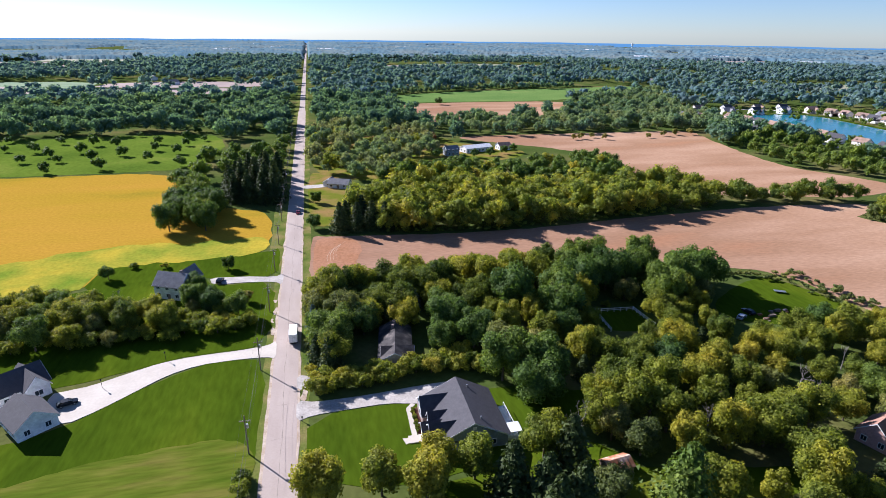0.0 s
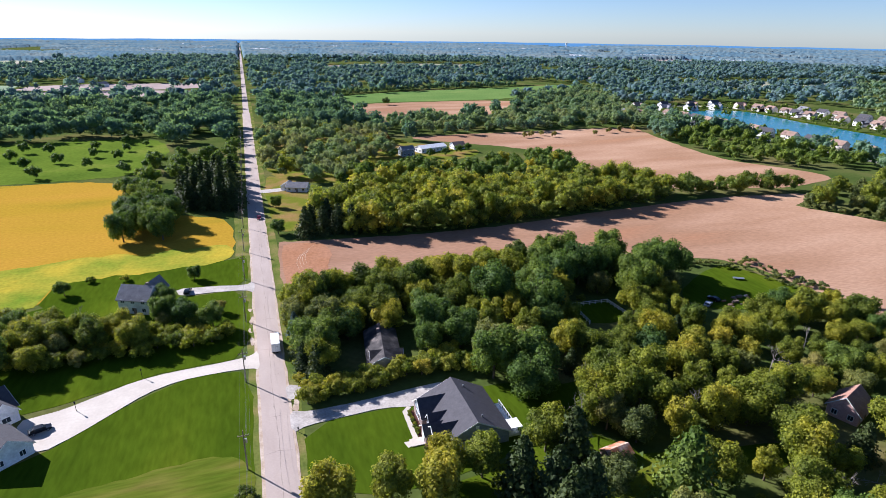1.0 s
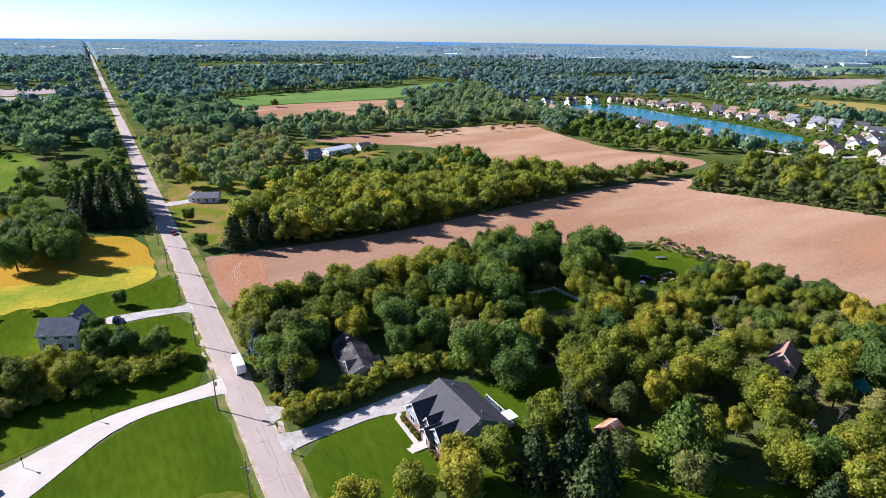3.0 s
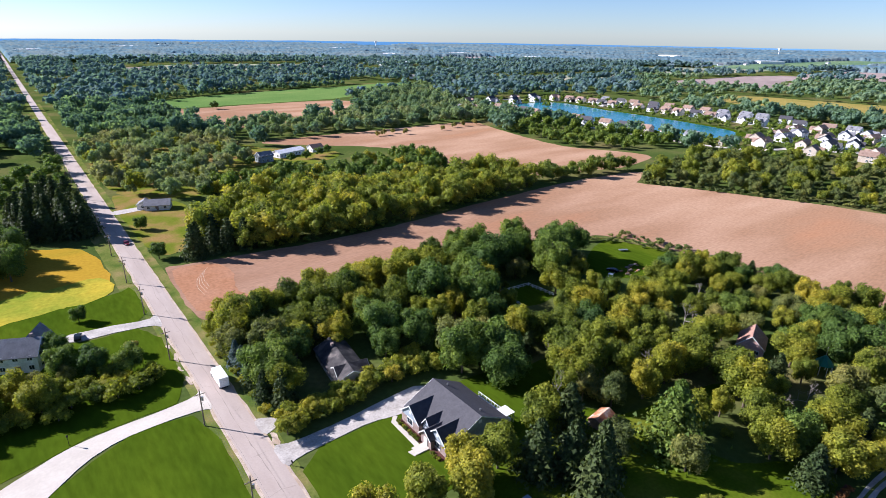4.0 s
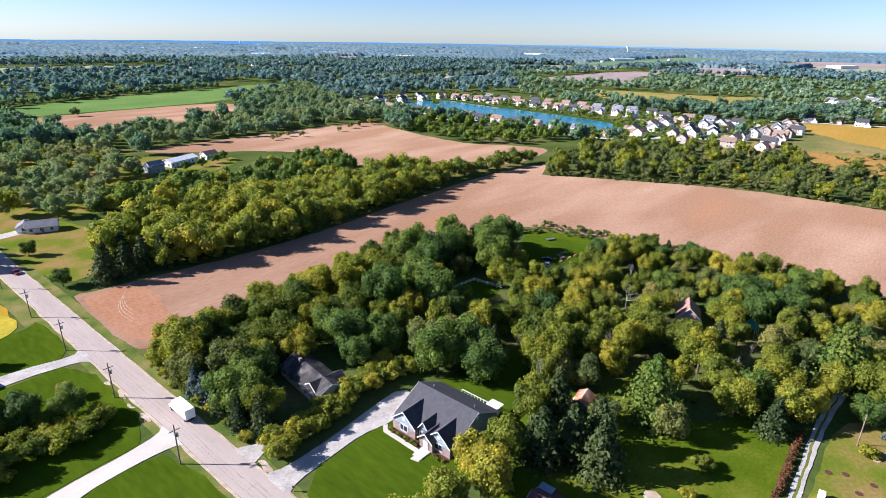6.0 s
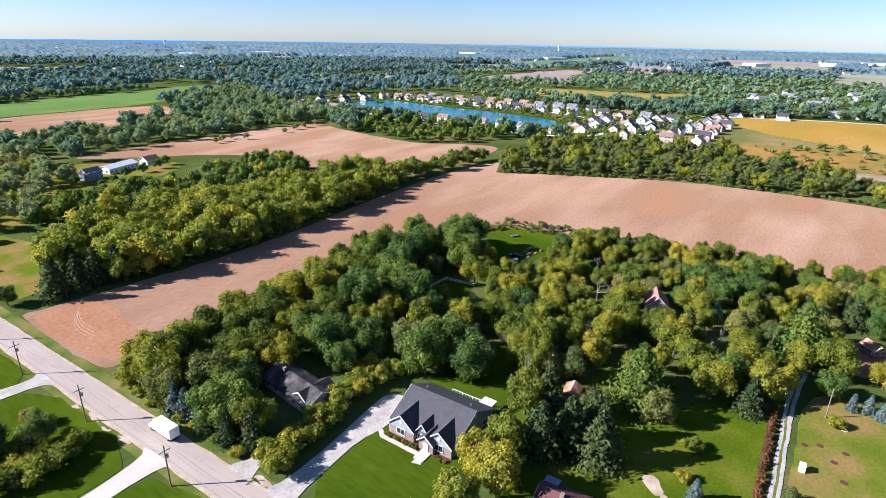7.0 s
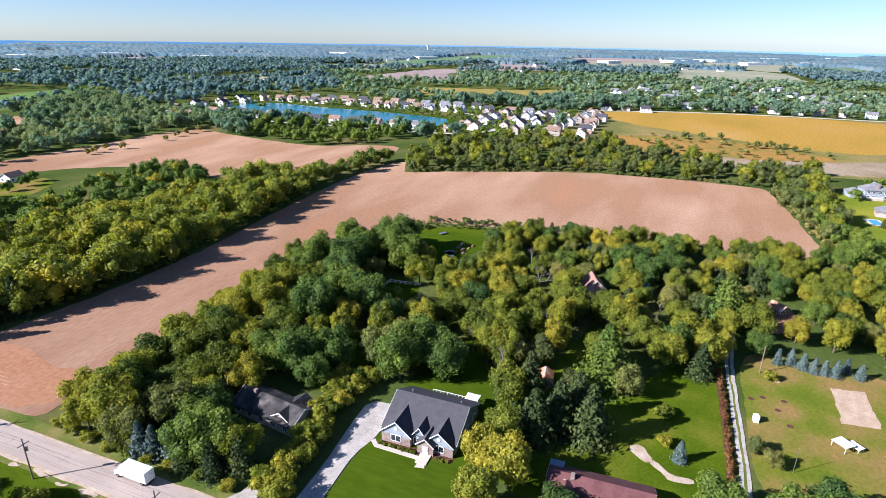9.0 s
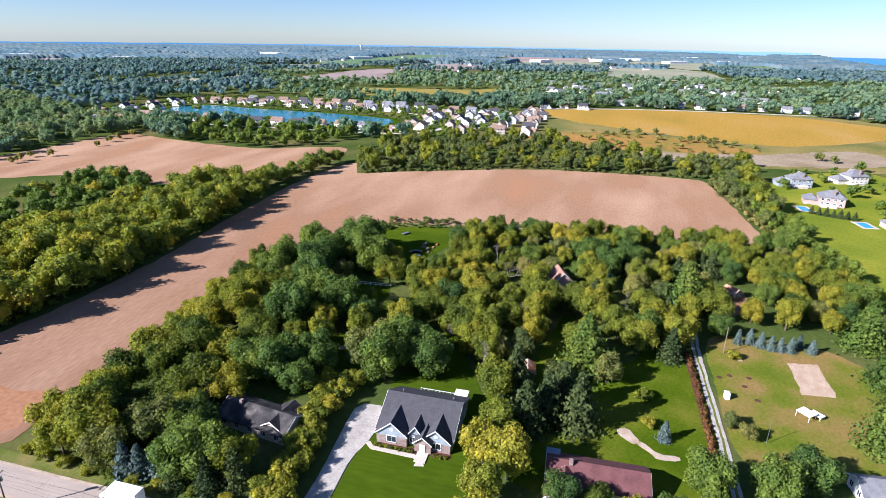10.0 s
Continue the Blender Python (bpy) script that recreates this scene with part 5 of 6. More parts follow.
hero(SHRUBS, [(-5.2, 138.5), (-4.8, 146), (-5.4, 154), (-5.2, 166), (-5.6, 171), (-5.0, 178), (-4.6, 184), (-4.2, 189), (-5.3, 160)], 0.7)
hero(DARKS, [(5, 155), (11, 156.5), (-1.5, 152)], 0.72)
hero(MAPLES, [(-1.8, 168), (-2.5, 181), (2, 187)], 0.78)
hero(DARKS, [(23, 46), (25, 34), (30, 26)], 0.85)
hero(DARKS, [(97, 32), (138, 38), (126, 12), (144, 20)], 0.6)
hero(MAPLES, [(13, 67.5), (12, 61)], 0.52)
hero(DARKS, [(12, 75), (13, 54)], 0.55)
hero(OLIVES, [(45, 34), (49, 37)], 0.42)
hero(PINES, [(50, 4), (57, -1), (66, -6), (80, -8), (102, -10)], 1.0)
hero([SHRUB_RUST], [(31 + 2.0 * k + 0.4 * math.sin(k * 5.0), 42.6 + 0.2 * math.sin(k * 2.1)) for k in range(27)], 1.0)
hero(SHRUBS, [(56, 56), (-60, 224), (-72, 226)], 0.75)
hero(DARKS, [(-36, 218), (-78, 216)], 0.42)
hero(MAPLES, [(-91, 184), (-79, 181), (-69, 176), (-60, 172), (-49, 170), (-98, 190), (-86, 192), (-104, 182), (-112, 190), (-74, 186), (-64, 180), (-54, 178), (-97, 178), (-120, 184), (-128, 190), (-118, 176)], 0.68)
hero(DARKS, [(-36, 181), (-43, 186), (-28, 177), (-43.5, 195)], 0.66)
hero(SHRUBS, [(-38, 168), (-33, 166), (-28, 167), (-24, 170), (-43, 168), (-53, 167), (-48, 173), (-40, 174), (-31, 172), (-58, 166), (-64, 168), (-73, 170), (-84, 174), (-78, 167), (-68, 165), (-90, 170), (-96, 168), (-46, 164), (-35, 171), (-52, 171), (-60, 171)], 1.35)
hero(OLIVES, [(-26, 187), (-61, 183)], 0.42)
hero(DARKS, [(-68, 270), (-56, 277), (-66, 283), (-60, 290), (-65, 318), (-74, 345), (-52, 268), (-57, 300), (-70, 300), (-51, 292), (-62, 308)], 1.05)
hero(SPRUCES, [(-29, 332), (-42, 335), (-24, 343), (-35, 340), (-48, 330), (-30, 322), (-38, 326), (-26, 354), (-44, 315), (-37, 313), (-29, 311), (-23, 309), (-23, 320), (-46, 322), (-23, 331), (-36, 350), (-46, 345), (-30, 362), (-40, 360), (-24, 372), (-33, 374)], 1.55)
hero(SPRUCES, [(12, 262), (17, 256), (24, 257), (9, 255), (20, 265), (30, 254), (15, 270)], 1.3)
hero(DARKS, [(-1.5, 306), (-3, 262)], 0.5)

# leafless trees among the green ones


def bare_tree_mesh(seed):
    rng = np.random.default_rng(seed)
    bm = bmesh.new()

    def limb(a, way, length, r, depth):
        b = a + way * length
        m = Matrix.LocRotScale((a + b) / 2, way.to_track_quat("Z", "Y"), None)
        bmesh.ops.create_cone(bm, cap_ends=False, segments=5, radius1=r, radius2=r * 0.6, depth=length, matrix=m)
        if depth:
            for _ in range(3):
                turn = Vector(rng.normal(size=3)) * 0.55 + Vector((0, 0, 0.25))
                limb(b, (way + turn).normalized(), length * rng.uniform(0.55, 0.8), r * 0.55, depth - 1)
    limb(Vector((0, 0, -0.1)), Vector((0, 0, 1)), 3.2, 0.22, 4)
    me = bpy.data.meshes.new("branches")
    bm.to_mesh(me)
    bm.free()
    me.materials.append(DEADWOOD)
    return me


BARE = [bare_tree_mesh(300 + k) for k in range(3)]
for k, (x, y, s) in enumerate(((-66, 188, 1.0), (52, 126, 1.2), (46, 131, 1.1), (57, 123, 1.1), (55, 99, 1.3), (74, 100, 1.2), (92, 62, 1.2), (84, 92, 1.2), (104, 60, 1.1), (66, 110, 1.2), (118, 102, 1.2), (140, 110, 1.1))):
    ob = new("bare_tree", BARE[k % 3])
    ob.matrix_world = pose(x, y, 0, 0, 0, 70 * k) @ Matrix.Diagonal((0.85 * s, 0.85 * s, 0.85 * s, 1))
    tagged(ob, "leafless grey tree with bare branches", "tree", "bare trees")
    PLANTED.append((x, y))
hero(SHRUBS, [(19.3 - 0.25 * (k % 2), 100.2 + 1.15 * k) for k in range(15) if not 3.2 < 1.15 * k < 7.8], 0.24)

# the rest of the near woods, filled in between
WOODS_NEAR = [(-2, 136), (-2, 186), (25, 190), (62, 193), (98, 193), (134, 180), (145, 168), (132, 156), (126, 145), (120, 128), (60, 118), (44, 126), (28, 131)]
WOODS_EAST = [(46, 100), (64, 104), (70, 120), (120, 128), (130, 136), (158, 128), (170, 128), (178, 110), (183, 72), (184, 12), (196, -8), (160, -22), (136, -22), (112, -10), (104, 4), (110, 16), (108, 36), (90, 44), (84, 54), (76, 62), (70, 80), (64, 92)]
# kept open: yards and alleys, then sheds and paddocks
CLEAR = [[(2, 131), (28, 131), (29, 152), (8, 153)], [(44, 140), (62, 152), (68, 142), (50, 130)], [(75, 127), (98, 130), (107, 158), (84, 160)], [(44, 101), (60, 105), (90, 109), (90, 115), (58, 114), (44, 112)], [(44, 64), (58, 64), (72, 75), (100, 72), (100, 79), (82, 82), (66, 84), (50, 85)], [(104, 78), (118, 76), (130, 77), (130, 90), (116, 90)], BACKYARD]
CLEAR += [[(98, 66), (116, 70), (118, 80), (100, 78)], [(106, 55), (124, 58), (124, 66), (106, 61)], [(42, 98), (66, 106), (60, 118), (40, 122)], [(110, 12), (142, 12), (142, 33), (110, 34)], [(116, 77), (130, 77), (130, 90), (116, 90)], [(122, 60), (132, 60), (132, 70), (122, 70)], [(46, 76), (62, 82), (64, 93), (50, 92)], [(116, 126), (140, 128), (148, 152), (126, 152)], [(112, 56), (132, 60), (132, 70), (114, 64)]]


def scattered(poly, gap, rng, taken=(), tries=9000, clear=()):
    xs, ys = [p[0] for p in poly], [p[1] for p in poly]
    x, y = rng.uniform(min(xs), max(xs), tries), rng.uniform(min(ys), max(ys), tries)
    ok = inside(poly, x, y)
    for c in clear:
        ok &= ~inside(c, x, y)
    got = list(taken)
    out = []
    arr = np.array(got) if got else np.zeros((0, 2))
    for px, py in zip(x[ok], y[ok]):
        if len(arr) == 0 or ((arr[:, 0] - px) ** 2 + (arr[:, 1] - py) ** 2).min() > gap * gap:
            arr = np.vstack([arr, (px, py)])
            out.append((px, py))
    return out


rng_fill = np.random.default_rng(77)
THICKET = [(-30, 166), (-44, 164), (-70, 163), (-100, 164), (-135, 166), (-135, 196), (-105, 194), (-86, 190), (-70, 184), (-56, 180), (-44, 184), (-34, 182)]
for x, y in scattered(THICKET, 4.6, rng_fill, PLANTED, 2500):
    u = rng_fill.random()
    plant(DARKS[1] if u < 0.3 else OLIVES[1] if u < 0.5 else MAPLES[2] if u < 0.7 else SHRUBS[0], x, y, (rng_fill.uniform(0.42, 0.62) + 0.2 * (x < -68)) if u < 0.7 else 1.4)
MIX = MAPLES + DARKS[:2] + TALLS + OLIVES + TALLS
for poly, gap, s in ((WOODS_NEAR, 7.4, 0.84), (WOODS_EAST, 7.2, 0.8)):
    for x, y in scattered(poly, gap, rng_fill, PLANTED, clear=CLEAR):
        u = rng_fill.random()
        kind = MIX[int(rng_fill.integers(0, len(MIX)))] if u > 0.12 else (YELLOWS[0] if u < 0.06 else SPRUCES[0] if u < 0.09 else SHRUBS[1])
        plant(kind, x, y, s * rng_fill.uniform(0.75, 1.15))
        PLANTED.append((x, y))

# ---- woods further off ----


def joined_woods(name, protos, spots, material, label, sizes, rng, smooth=False):
    vs, fs, base = [], [], 0
    which = rng.integers(0, len(protos), len(spots))
    for i, (v, q) in enumerate(protos):
        idx = np.nonzero(which == i)[0]
        if not len(idx):
            continue
        a = rng.uniform(0, 6.283, len(idx))
        s = sizes[idx] if hasattr(sizes, "shape") else rng.uniform(*sizes, len(idx))
        h = s * rng.uniform(0.85, 1.15, len(idx))
        ca, sa = np.cos(a)[:, None], np.sin(a)[:, None]
        p = np.asarray(spots)[idx]
        x = (v[None, :, 0] * ca - v[None, :, 1] * sa) * s[:, None] + p[:, 0:1]
        y = (v[None, :, 0] * sa + v[None, :, 1] * ca) * s[:, None] + p[:, 1:2]
        z = v[None, :, 2] * h[:, None] + 0 * x
        vs.append(np.stack([x, y, z], 2).reshape(-1, 3))
        fs.append((q[None] + (np.arange(len(idx)) * len(v))[:, None, None]).reshape(-1, q.shape[1]) + base)
        base += len(idx) * len(v)
    if vs:
        ob = new(name, mesh_np(name, np.concatenate(vs), np.concatenate(fs), material, smooth))
        tagged(ob, label, "woods", kind="stuff")


def proto(seed, count, size, height=12.0, radius=6.0, lobes=8):
    return lobed_crown(np.random.default_rng(seed), radius, height * 0.04, height, count, size, lobes)


MID = [proto(100 + k, 440, 0.92) for k in range(5)]
MID_LOW = [proto(110 + k, 110, 0.8, 4.0, 3.2, 4) for k in range(3)]
SMALL = [proto(115 + k, 130, 1.3, lobes=6) for k in range(3)]
FINE = [proto(140 + k, 900, 0.7) for k in range(5)]
rng_mid = np.random.default_rng(5)
BELT = [(10, 256), (35, 249), (66, 245), (107, 246), (155, 252), (212, 258.5), (216, 284), (200, 300), (150, 302), (100, 312), (60, 316), (32, 304), (20, 280)]
GROVE = [(70, 322), (110, 332), (185, 318), (200, 340), (198, 372), (160, 380), (140, 362), (96, 358), (60, 372), (40, 350)]
FARM_WOODS = [(-3, 385), (22, 356), (44, 352), (58, 392), (88, 404), (94, 440), (100, 500), (84, 560), (0, 560), (-4, 500)]
LINE_TWO = [(122, 508), (250, 506), (340, 506), (396, 492), (424, 560), (440, 650), (500, 750), (560, 848), (508, 852), (419, 802), (350, 748), (354, 690), (322, 648), (262, 602), (200, 578), (118, 566)]
HEDGE_NORTH = [(104, 862), (240, 922), (356, 944), (450, 958), (448, 972), (354, 958), (238, 936), (102, 876)]
HEDGE = [(224, 264), (248, 259), (300, 255), (306, 259), (262, 268), (228, 278)]
EAST = [(277, 230), (294, 203), (331, 118), (335, 60), (334, 6), (224, -9), (220, -24), (300, -20), (345, -30), (400, -30), (385, 40), (420, 65), (436, 112), (440, 160), (424, 215), (380, 250), (330, 252)]
LAKE_FRONT = [(334, 345), (362, 304), (392, 285), (412, 300), (408, 380), (402, 440), (380, 452), (352, 440)]
WEST_ROAD = [(-52, 308), (-70, 325), (-84, 352), (-74, 400), (-70, 450), (-24, 460), (-22, 385), (-48, 372)]
FIELDS = [FIELD_MAIN, FIELD_TWO, YELLOW, GOLF, NEAR_BROWN, NEAR_GREEN, YELLOW_TWO, YELLOW_THREE, SCRUB, LAKE, SUBURB_LAWN]
joined_woods("woods", FINE, scattered(BELT, 8.4, rng_mid, [(12, 262), (17, 256), (24, 258)], 6000), LEAF_BELT, "dense belt of mixed green and yellowing trees along a field", (0.8, 1.45), rng_mid)
joined_woods("woods", MID, scattered(GROVE, 10.5, rng_mid, [], 3000), LEAF_DARK, "grove of dark green trees between two brown fields", (0.7, 1.25), rng_mid)
joined_woods("woods", MID, scattered(GROVE, 22, rng_mid, [], 500), LEAF, "yellow-green trees dotted through a grove", (0.7, 1.1), rng_mid)
FARM_KEEP = [(101, 421), (124, 433), (114, 430), (134, 436), (148, 437), (140, 425), (120, 425), (108, 424), (95, 395), (110, 400), (125, 405), (140, 408), (90, 408), (104, 388), (120, 390), (80, 398)]
joined_woods("woods", MID, scattered(FARM_WOODS, 11.5, rng_mid, FARM_KEEP, 3000), LEAF_HAZED, "green trees round a white farm beside the road", (0.7, 1.25), rng_mid)
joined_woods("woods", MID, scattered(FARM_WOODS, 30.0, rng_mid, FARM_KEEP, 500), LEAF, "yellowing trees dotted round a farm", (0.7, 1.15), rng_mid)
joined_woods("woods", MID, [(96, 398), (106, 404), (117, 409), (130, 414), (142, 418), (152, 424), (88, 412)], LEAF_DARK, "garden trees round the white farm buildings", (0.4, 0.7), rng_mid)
joined_woods("woods", MID, scattered(LINE_TWO, 11, rng_mid, [], 5000), LEAF_HAZED, "dark green tree belt between fields", (0.85, 1.35), rng_mid)
joined_woods("woods", MID, scattered(HEDGE_NORTH, 9, rng_mid, [], 4000), LEAF_HAZED, "long hedgerow behind a green crop field", (0.6, 1.0), rng_mid)
joined_woods("shrubs", MID, [(224, 469), (232, 471), (245, 476), (252, 466), (296, 467), (316, 474), (330, 478), (345, 477)], LEAF_OLIVE, "row of bushes between two brown fields", (0.4, 0.65), rng_mid)
joined_woods("woods", FINE, scattered(HEDGE, 7.5, rng_mid, [], 2000), LEAF_BELT, "hedgerow of small trees between two brown fields", (0.65, 1.15), rng_mid)
joined_woods("woods", FINE, scattered(EAST, 8.6, rng_mid, [(338, -52)], 6000), LEAF_OLIVE, "scrubby olive wood at the field edge", (0.28, 0.95), rng_mid)
joined_woods("woods", FINE, scattered(EAST, 17, rng_mid, [(338, -52)], 1200), LEAF, "yellow-green trees scattered through an olive wood", (0.6, 1.3), rng_mid)
joined_woods("woods", MID, scattered(LAKE_FRONT, 12, rng_mid, [], 4000), LEAF_DARK, "dark trees between a field and lake houses", (0.6, 1.15), rng_mid)
joined_woods("woods", MID, scattered(WEST_ROAD, 15, rng_mid, PLANTED, 3000), LEAF_DARK, "dark trees west of the road", (0.8, 1.2), rng_mid)
joined_woods("shrubs", MID_LOW, scattered([(142, 180), (183, 170), (189, 120), (193, 60), (194, 12), (184, 12), (180, 70), (172, 128), (175, 148), (166, 168)], 3.0, rng_mid, [], 7000), LEAF_OLIVE, "rough brush strip between a back lawn and the field", (0.25, 0.75), rng_mid)
joined_woods("shrubs", MID_LOW, scattered([(204, -9), (220, -8), (326, 1), (330, -6), (222, -17), (204, -15)], 3.0, rng_mid, [], 2500), LEAF_OLIVE, "brush along the end of the brown field", (0.4, 1.1), rng_mid)
joined_woods("shrubs", MID_LOW, scattered([(290, 196), (328, 116), (332, 4), (338, 4), (336, 120), (298, 206), (280, 232), (274, 228)], 3.2, rng_mid, [], 3000), LEAF_OLIVE, "low brush along the foot of an olive wood", (0.3, 0.8), rng_mid)
joined_woods("shrubs", MID_LOW, scattered([(30, 249), (66, 245), (107, 246), (155, 252), (212, 259), (212, 262), (155, 256), (107, 250), (66, 249), (30, 253)], 3.4, rng_mid, [], 3000), LEAF_BELT, "low bushes along the foot of a tree belt", (0.4, 0.9), rng_mid)
joined_woods("shrubs", MID_LOW, scattered(SCRUB + [], 11, rng_mid, [], 160), LEAF_OLIVE, "scattered autumn scrub bushes", (0.4, 1.5), rng_mid)
joined_woods("field_tree", MID, [(160, 740)], LEAF_DARK, "lone green tree in a brown field", (0.9, 1.0), rng_mid)
FIELD_END = [(140, -14), (190, -10), (206, -13), (222, -12), (326, -4), (330, -16), (270, -20), (222, -25), (190, -24), (140, -26)]
joined_woods("woods", FINE, scattered(FIELD_END, 6.5, rng_mid, [], 4000), LEAF_DARK, "dark tree row between a field and suburban lawns", (0.45, 0.85), rng_mid)
joined_woods("shrubs", MID, [(500, 60), (507, 66), (515, 52), (520, 36), (528, 20), (488, -8), (492, -18), (498, -30), (486, -36), (430, -96), (424, -104), (468, 110), (460, 128)], LEAF_OLIVE, "leggy olive bushes between dry fields", (0.4, 0.7), rng_mid)
golf_trees = scattered(GOLF, 21, rng_mid, [], 160)
joined_woods("golf_trees", MID, golf_trees, LEAF_DARK, "single trees scattered on golf course grass", (0.45, 0.85), rng_mid)
joined_woods("golf_trees", SMALL, [(96, 484), (99, 480)], LEAF_RUST, "lone farm tree turned orange", (0.7, 1.1), rng_mid)
lake_trees = [(528, 545), (531, 549), (526, 551)] + scattered([(430, 190), (430, 650), (660, 620), (660, 170)], 8.5, rng_mid, HOUSES, 2200, [LAKE])
joined_woods("village_trees", SMALL, lake_trees, LEAF_DARK, "garden trees among lake village houses", (0.3, 0.72), rng_mid)
joined_woods("suburb_trees", SMALL, scattered([(230, -130), (262, -70), (300, -75), (312, -38), (370, -60), (400, -130)], 15, rng_mid, [(338, -52), (286, -57), (352, -92), (240, -84), (300, -110)], 240), LEAF_DARK, "garden trees round suburban houses", (0.4, 0.9), rng_mid)

# far fields among the woods, thin bright strips seen from the air
rng_far = np.random.default_rng(11)
FAR_FIELDS = []
for k in range(44):
    a, r = radians(rng_far.uniform(-14, 118)), 950 * (2.9 ** rng_far.random())
    x, y, w, d = r * math.cos(a), r * math.sin(a), rng_far.uniform(70, 190) * r / 1000, rng_far.uniform(40, 90) * r / 1000
    if abs(x - ROAD_X) < w + 20 or (r < 1350 and 0.8 < a < 1.58) or (r < 1700 and a < 0.42):
        continue
    poly = [(x - w, y - d), (x + w, y - d), (x + w, y + d), (x - w, y + d)]
    FAR_FIELDS.append(poly)
    sheet("field", poly, 0.05 + 0.02 * len(FAR_FIELDS), (HAZED_GREEN, HAZED_STRAW, HAZED_SOIL, HAZED_STRAW, HAZED_SOIL)[k % 5], ("distant green field", "distant haze-paled pasture", "distant bare brown field", "distant straw-coloured field", "distant ploughed field")[k % 5] + " among woods", "field", 40, 8, 1, 0.05)
FAR_PROTO = [proto(130 + k, 16, 2.4, 12, 6.6, 2) for k in range(4)]


def far_scatter(r0, r1, spacing, keep, rng):
    """Jittered spots over the seen sector, thinned by patches and kept off fields, water and houses."""
    n = int(0.5 * (r1 * r1 - r0 * r0) * radians(150) / spacing ** 2)
    r = np.sqrt(rng.uniform(r0 * r0, r1 * r1, n))
    a = np.radians(rng.uniform(-30, 120, n))
    x, y = r * np.cos(a), r * np.sin(a)
    patch = np.array([noise.noise((u * 0.0035, w * 0.0035, 0.0)) + 0.5 * noise.noise((u * 0.012, w * 0.012, 5.0)) for u, w in zip(x, y)])
    ok = (patch > keep) & (np.abs(x - ROAD_X) > 13)
    for poly in FIELDS + FAR_FIELDS + [FARM_LAWN, [(85, 395), (168, 395), (172, 470), (88, 470)], SEA_P, MARSH_P, [(440, 165), (470, 168), (690, 178), (765, 25), (765, -180), (640, -285), (385, -165), (383, 40), (425, 65)], BELT, GROVE, FARM_WOODS, LINE_TWO, HEDGE_NORTH, WEST_ROAD, [(150, 415), (265, 415), (235, 485), (135, 503)], [(88, 740), (340, 750), (425, 815), (400, 835), (88, 785)], EAST, LAKE_FRONT, YARD, WOODS_EAST, WOODS_NEAR, [(425, 180), (425, 655), (665, 630), (665, 160)], [(225, -130), (255, -40), (345, -40), (400, -130)], [(-20, 80), (-20, 420), (400, 420), (400, -150), (60, -150)], [(-330, 80), (-330, 510), (-20, 510), (-20, 80)]]:
        ok &= ~inside(poly, x, y)
    for hx, hy in FAR_SPOTS:
        ok &= (np.abs(x - hx) > 14) | (np.abs(y - hy) > 14)
    return np.stack([x, y], 1)[ok]


far1 = far_scatter(330, 800, 13.5, -0.5, rng_far)
joined_woods("woods", [proto(120 + k, 150, 1.3, lobes=5) for k in range(4)], far1, LEAF_HAZED, "spreading mixed woods beyond the fields", (0.9, 1.7), rng_far)
far2 = far_scatter(800, 2100, 18.5, -0.42, rng_far)
# eastern trees take the leaf colour that has less haze mixed in
east = (far2[:, 1] < 0.75 * far2[:, 0]) & (np.hypot(far2[:, 0], far2[:, 1]) < 1500)
joined_woods("far_woods", FAR_PROTO, far2[east], LEAF_HAZED, "leafy village trees with less haze in their green", (0.8, 1.5), rng_far)
far2 = far2[~east]
joined_woods("far_woods", FAR_PROTO, far2, LEAF_HAZE_BLUE, "wide distant woodland canopy in haze-blue colour", (1.1, 2.0), rng_far)
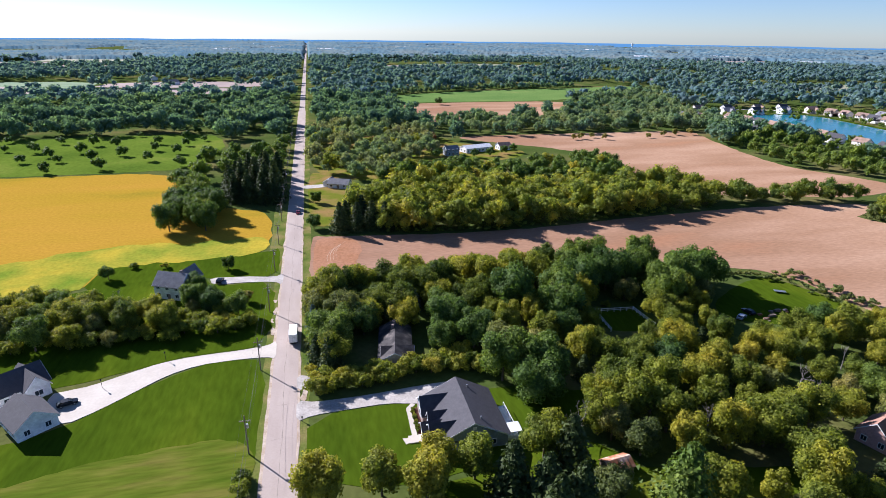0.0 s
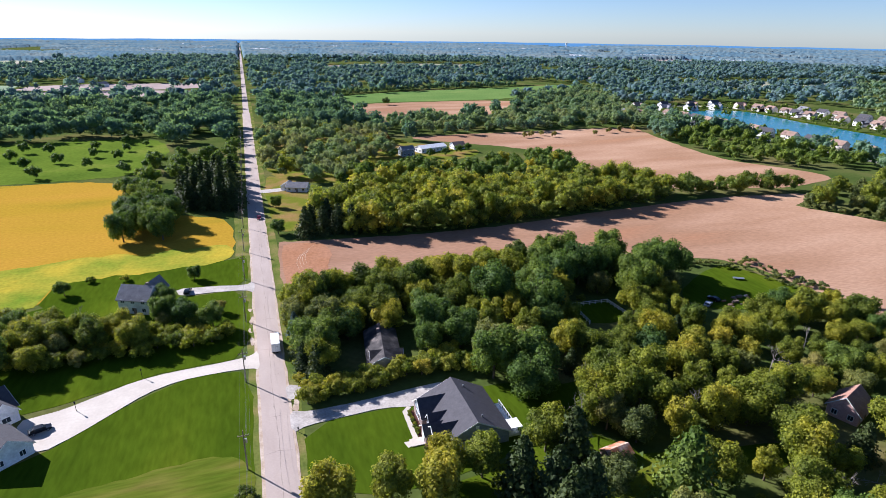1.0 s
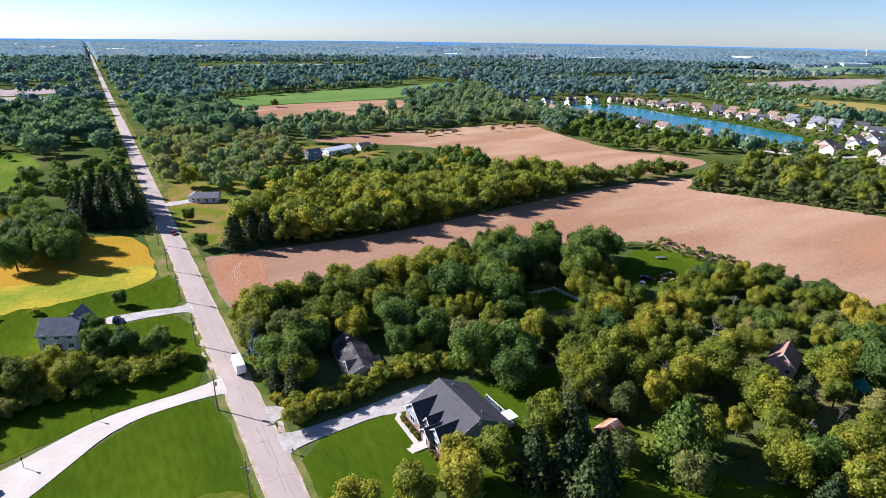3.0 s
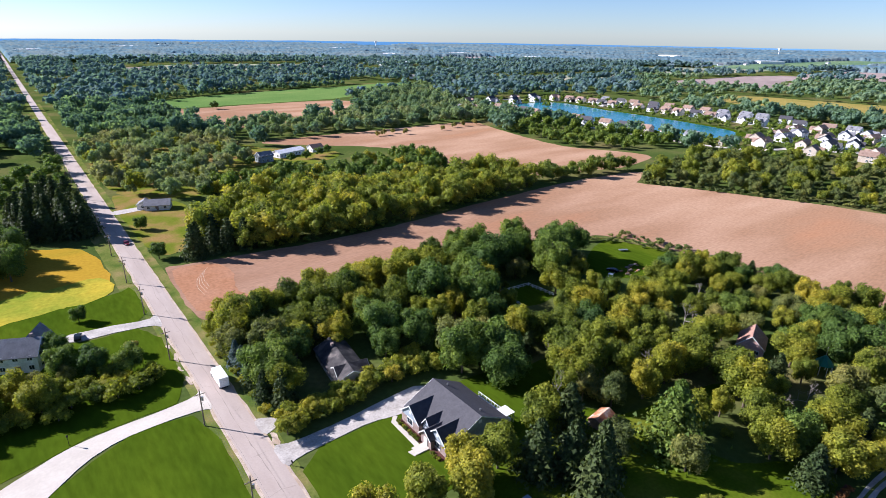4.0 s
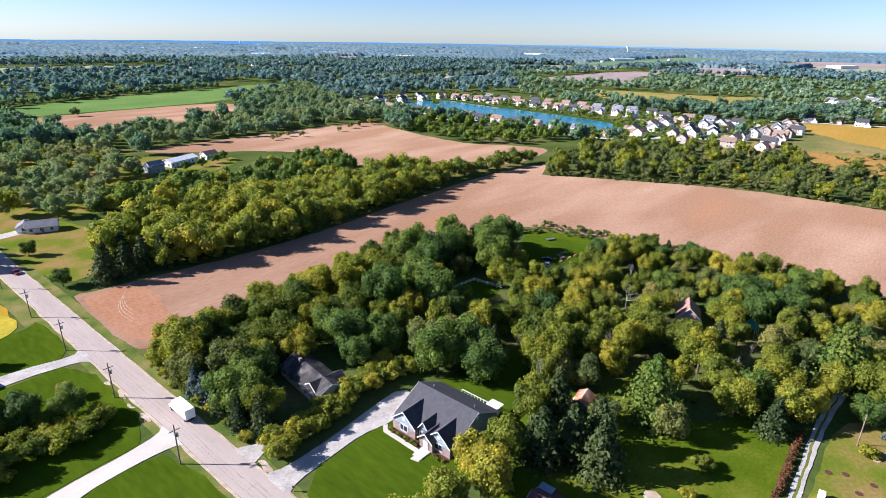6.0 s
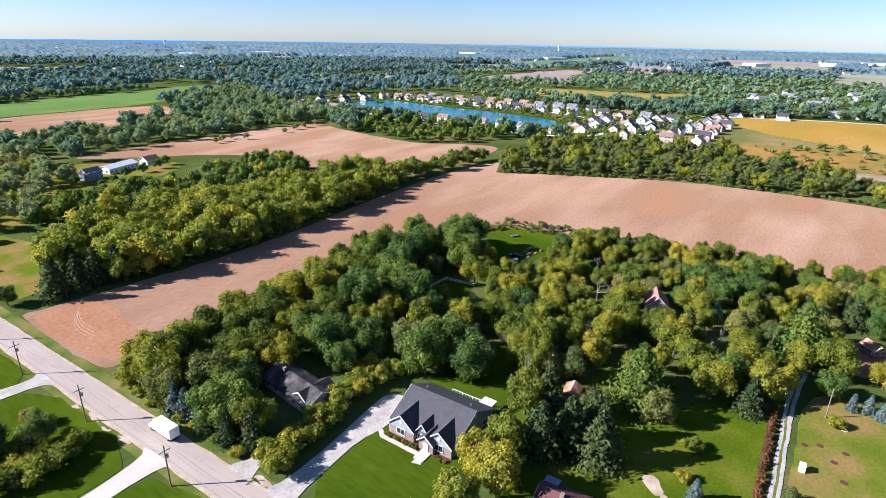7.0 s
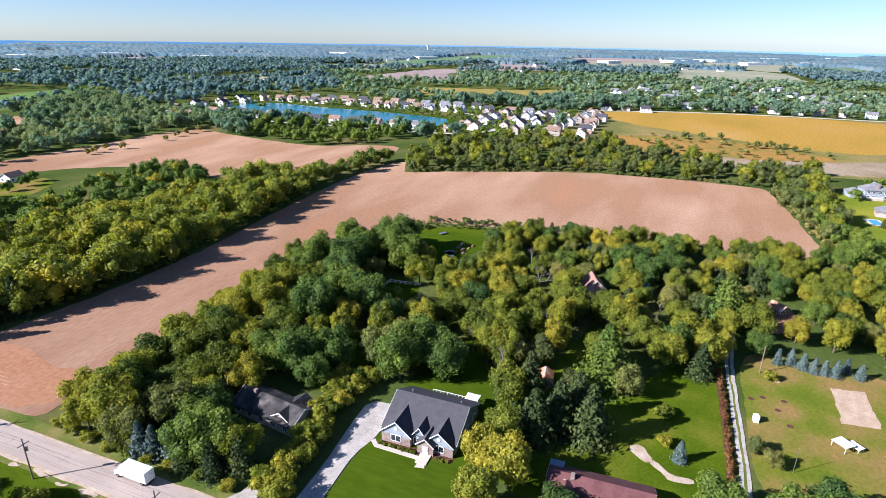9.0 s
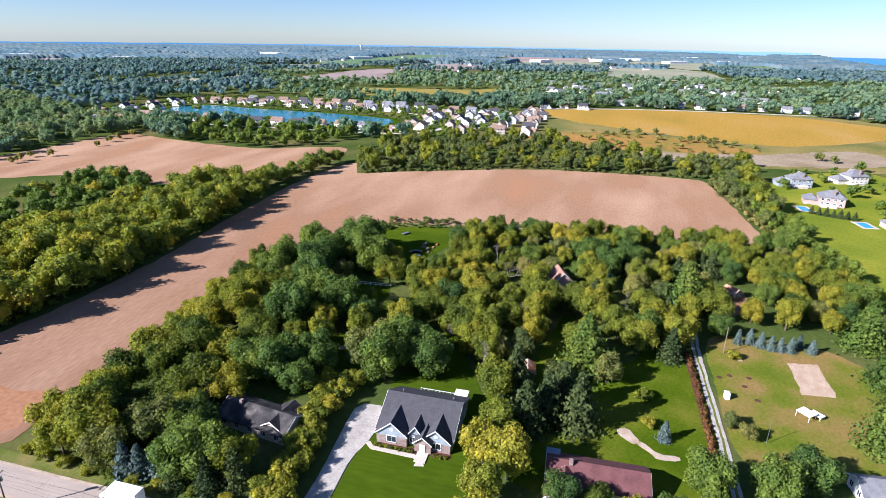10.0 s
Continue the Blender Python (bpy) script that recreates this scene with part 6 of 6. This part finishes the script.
# the farthest woods: one uneven canopy coloured blue for haze, with gaps where fields lie
NA, NR = 1150, 80
ang = np.radians(np.linspace(-22, 118, NA))
rad = 2000 * (4790 / 2000) ** np.linspace(0, 1, NR)
cr, ca = np.meshgrid(rad, ang, indexing="ij")
cr = cr + rng_far.uniform(-8, 8, cr.shape)
cx, cy = cr * np.cos(ca), cr * np.sin(ca)
lump = np.array([noise.noise((u * 0.0016, w * 0.0016, 9.0)) + 0.6 * noise.noise((u * 0.006, w * 0.006, 2.0)) for u, w in zip(cx.ravel(), cy.ravel())]).reshape(cr.shape)
cz = 6.5 + 5 * lump + 6.0 * rng_far.random(cr.shape) ** 1.5 + (cr - 2000) / 2800 * 5
gap = (lump < -0.38) | (np.abs(cx - ROAD_X) < 9)
for poly in FAR_FIELDS + [SEA_P]:
    gap |= inside(poly, cx, cy)
for hx, hy in FAR_SPOTS:
    gap |= (np.abs(cx - hx) < 40) & (np.abs(cy - hy) < 40)
cz = np.where(gap, -1.0, cz)
idx = np.arange(NA * NR).reshape(NR, NA)
quads = np.stack([idx[:-1, :-1], idx[1:, :-1], idx[1:, 1:], idx[:-1, 1:]], -1).reshape(-1, 4)
canopy = new("far_woods", mesh_np("far_woods", np.stack([cx, cy, cz], -1).reshape(-1, 3), quads[:, ::-1], LEAF_HAZIEST))
tagged(canopy, "woods coloured blue with haze, spreading towards the horizon", "woods", kind="stuff")
# backdrop behind everything: a low strip for far woods, glowing blue in place of haze
bm = bmesh.new()
last = None
for k in range(280):
    a = radians(-15.8 + 0.5 * k)
    top = 24 + 3.5 * noise.noise((k * 0.13, 0, 0)) + 1.5 * noise.noise((k * 0.7, 3, 0))
    p = [bm.verts.new((4870 * math.cos(a), 4870 * math.sin(a), z)) for z in (-1, top)]
    if last:
        bm.faces.new((last[0], p[0], p[1], last[1]))
    last = p
m = bpy.data.materials.new("glowing_haze")
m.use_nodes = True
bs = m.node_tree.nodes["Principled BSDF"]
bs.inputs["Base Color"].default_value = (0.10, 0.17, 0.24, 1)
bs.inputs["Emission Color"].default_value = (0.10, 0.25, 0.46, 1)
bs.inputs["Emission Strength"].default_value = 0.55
tagged(part("backdrop", bm, m), "glowing backdrop of hazy blue wooded distance under the sky", "backdrop", kind="structure")
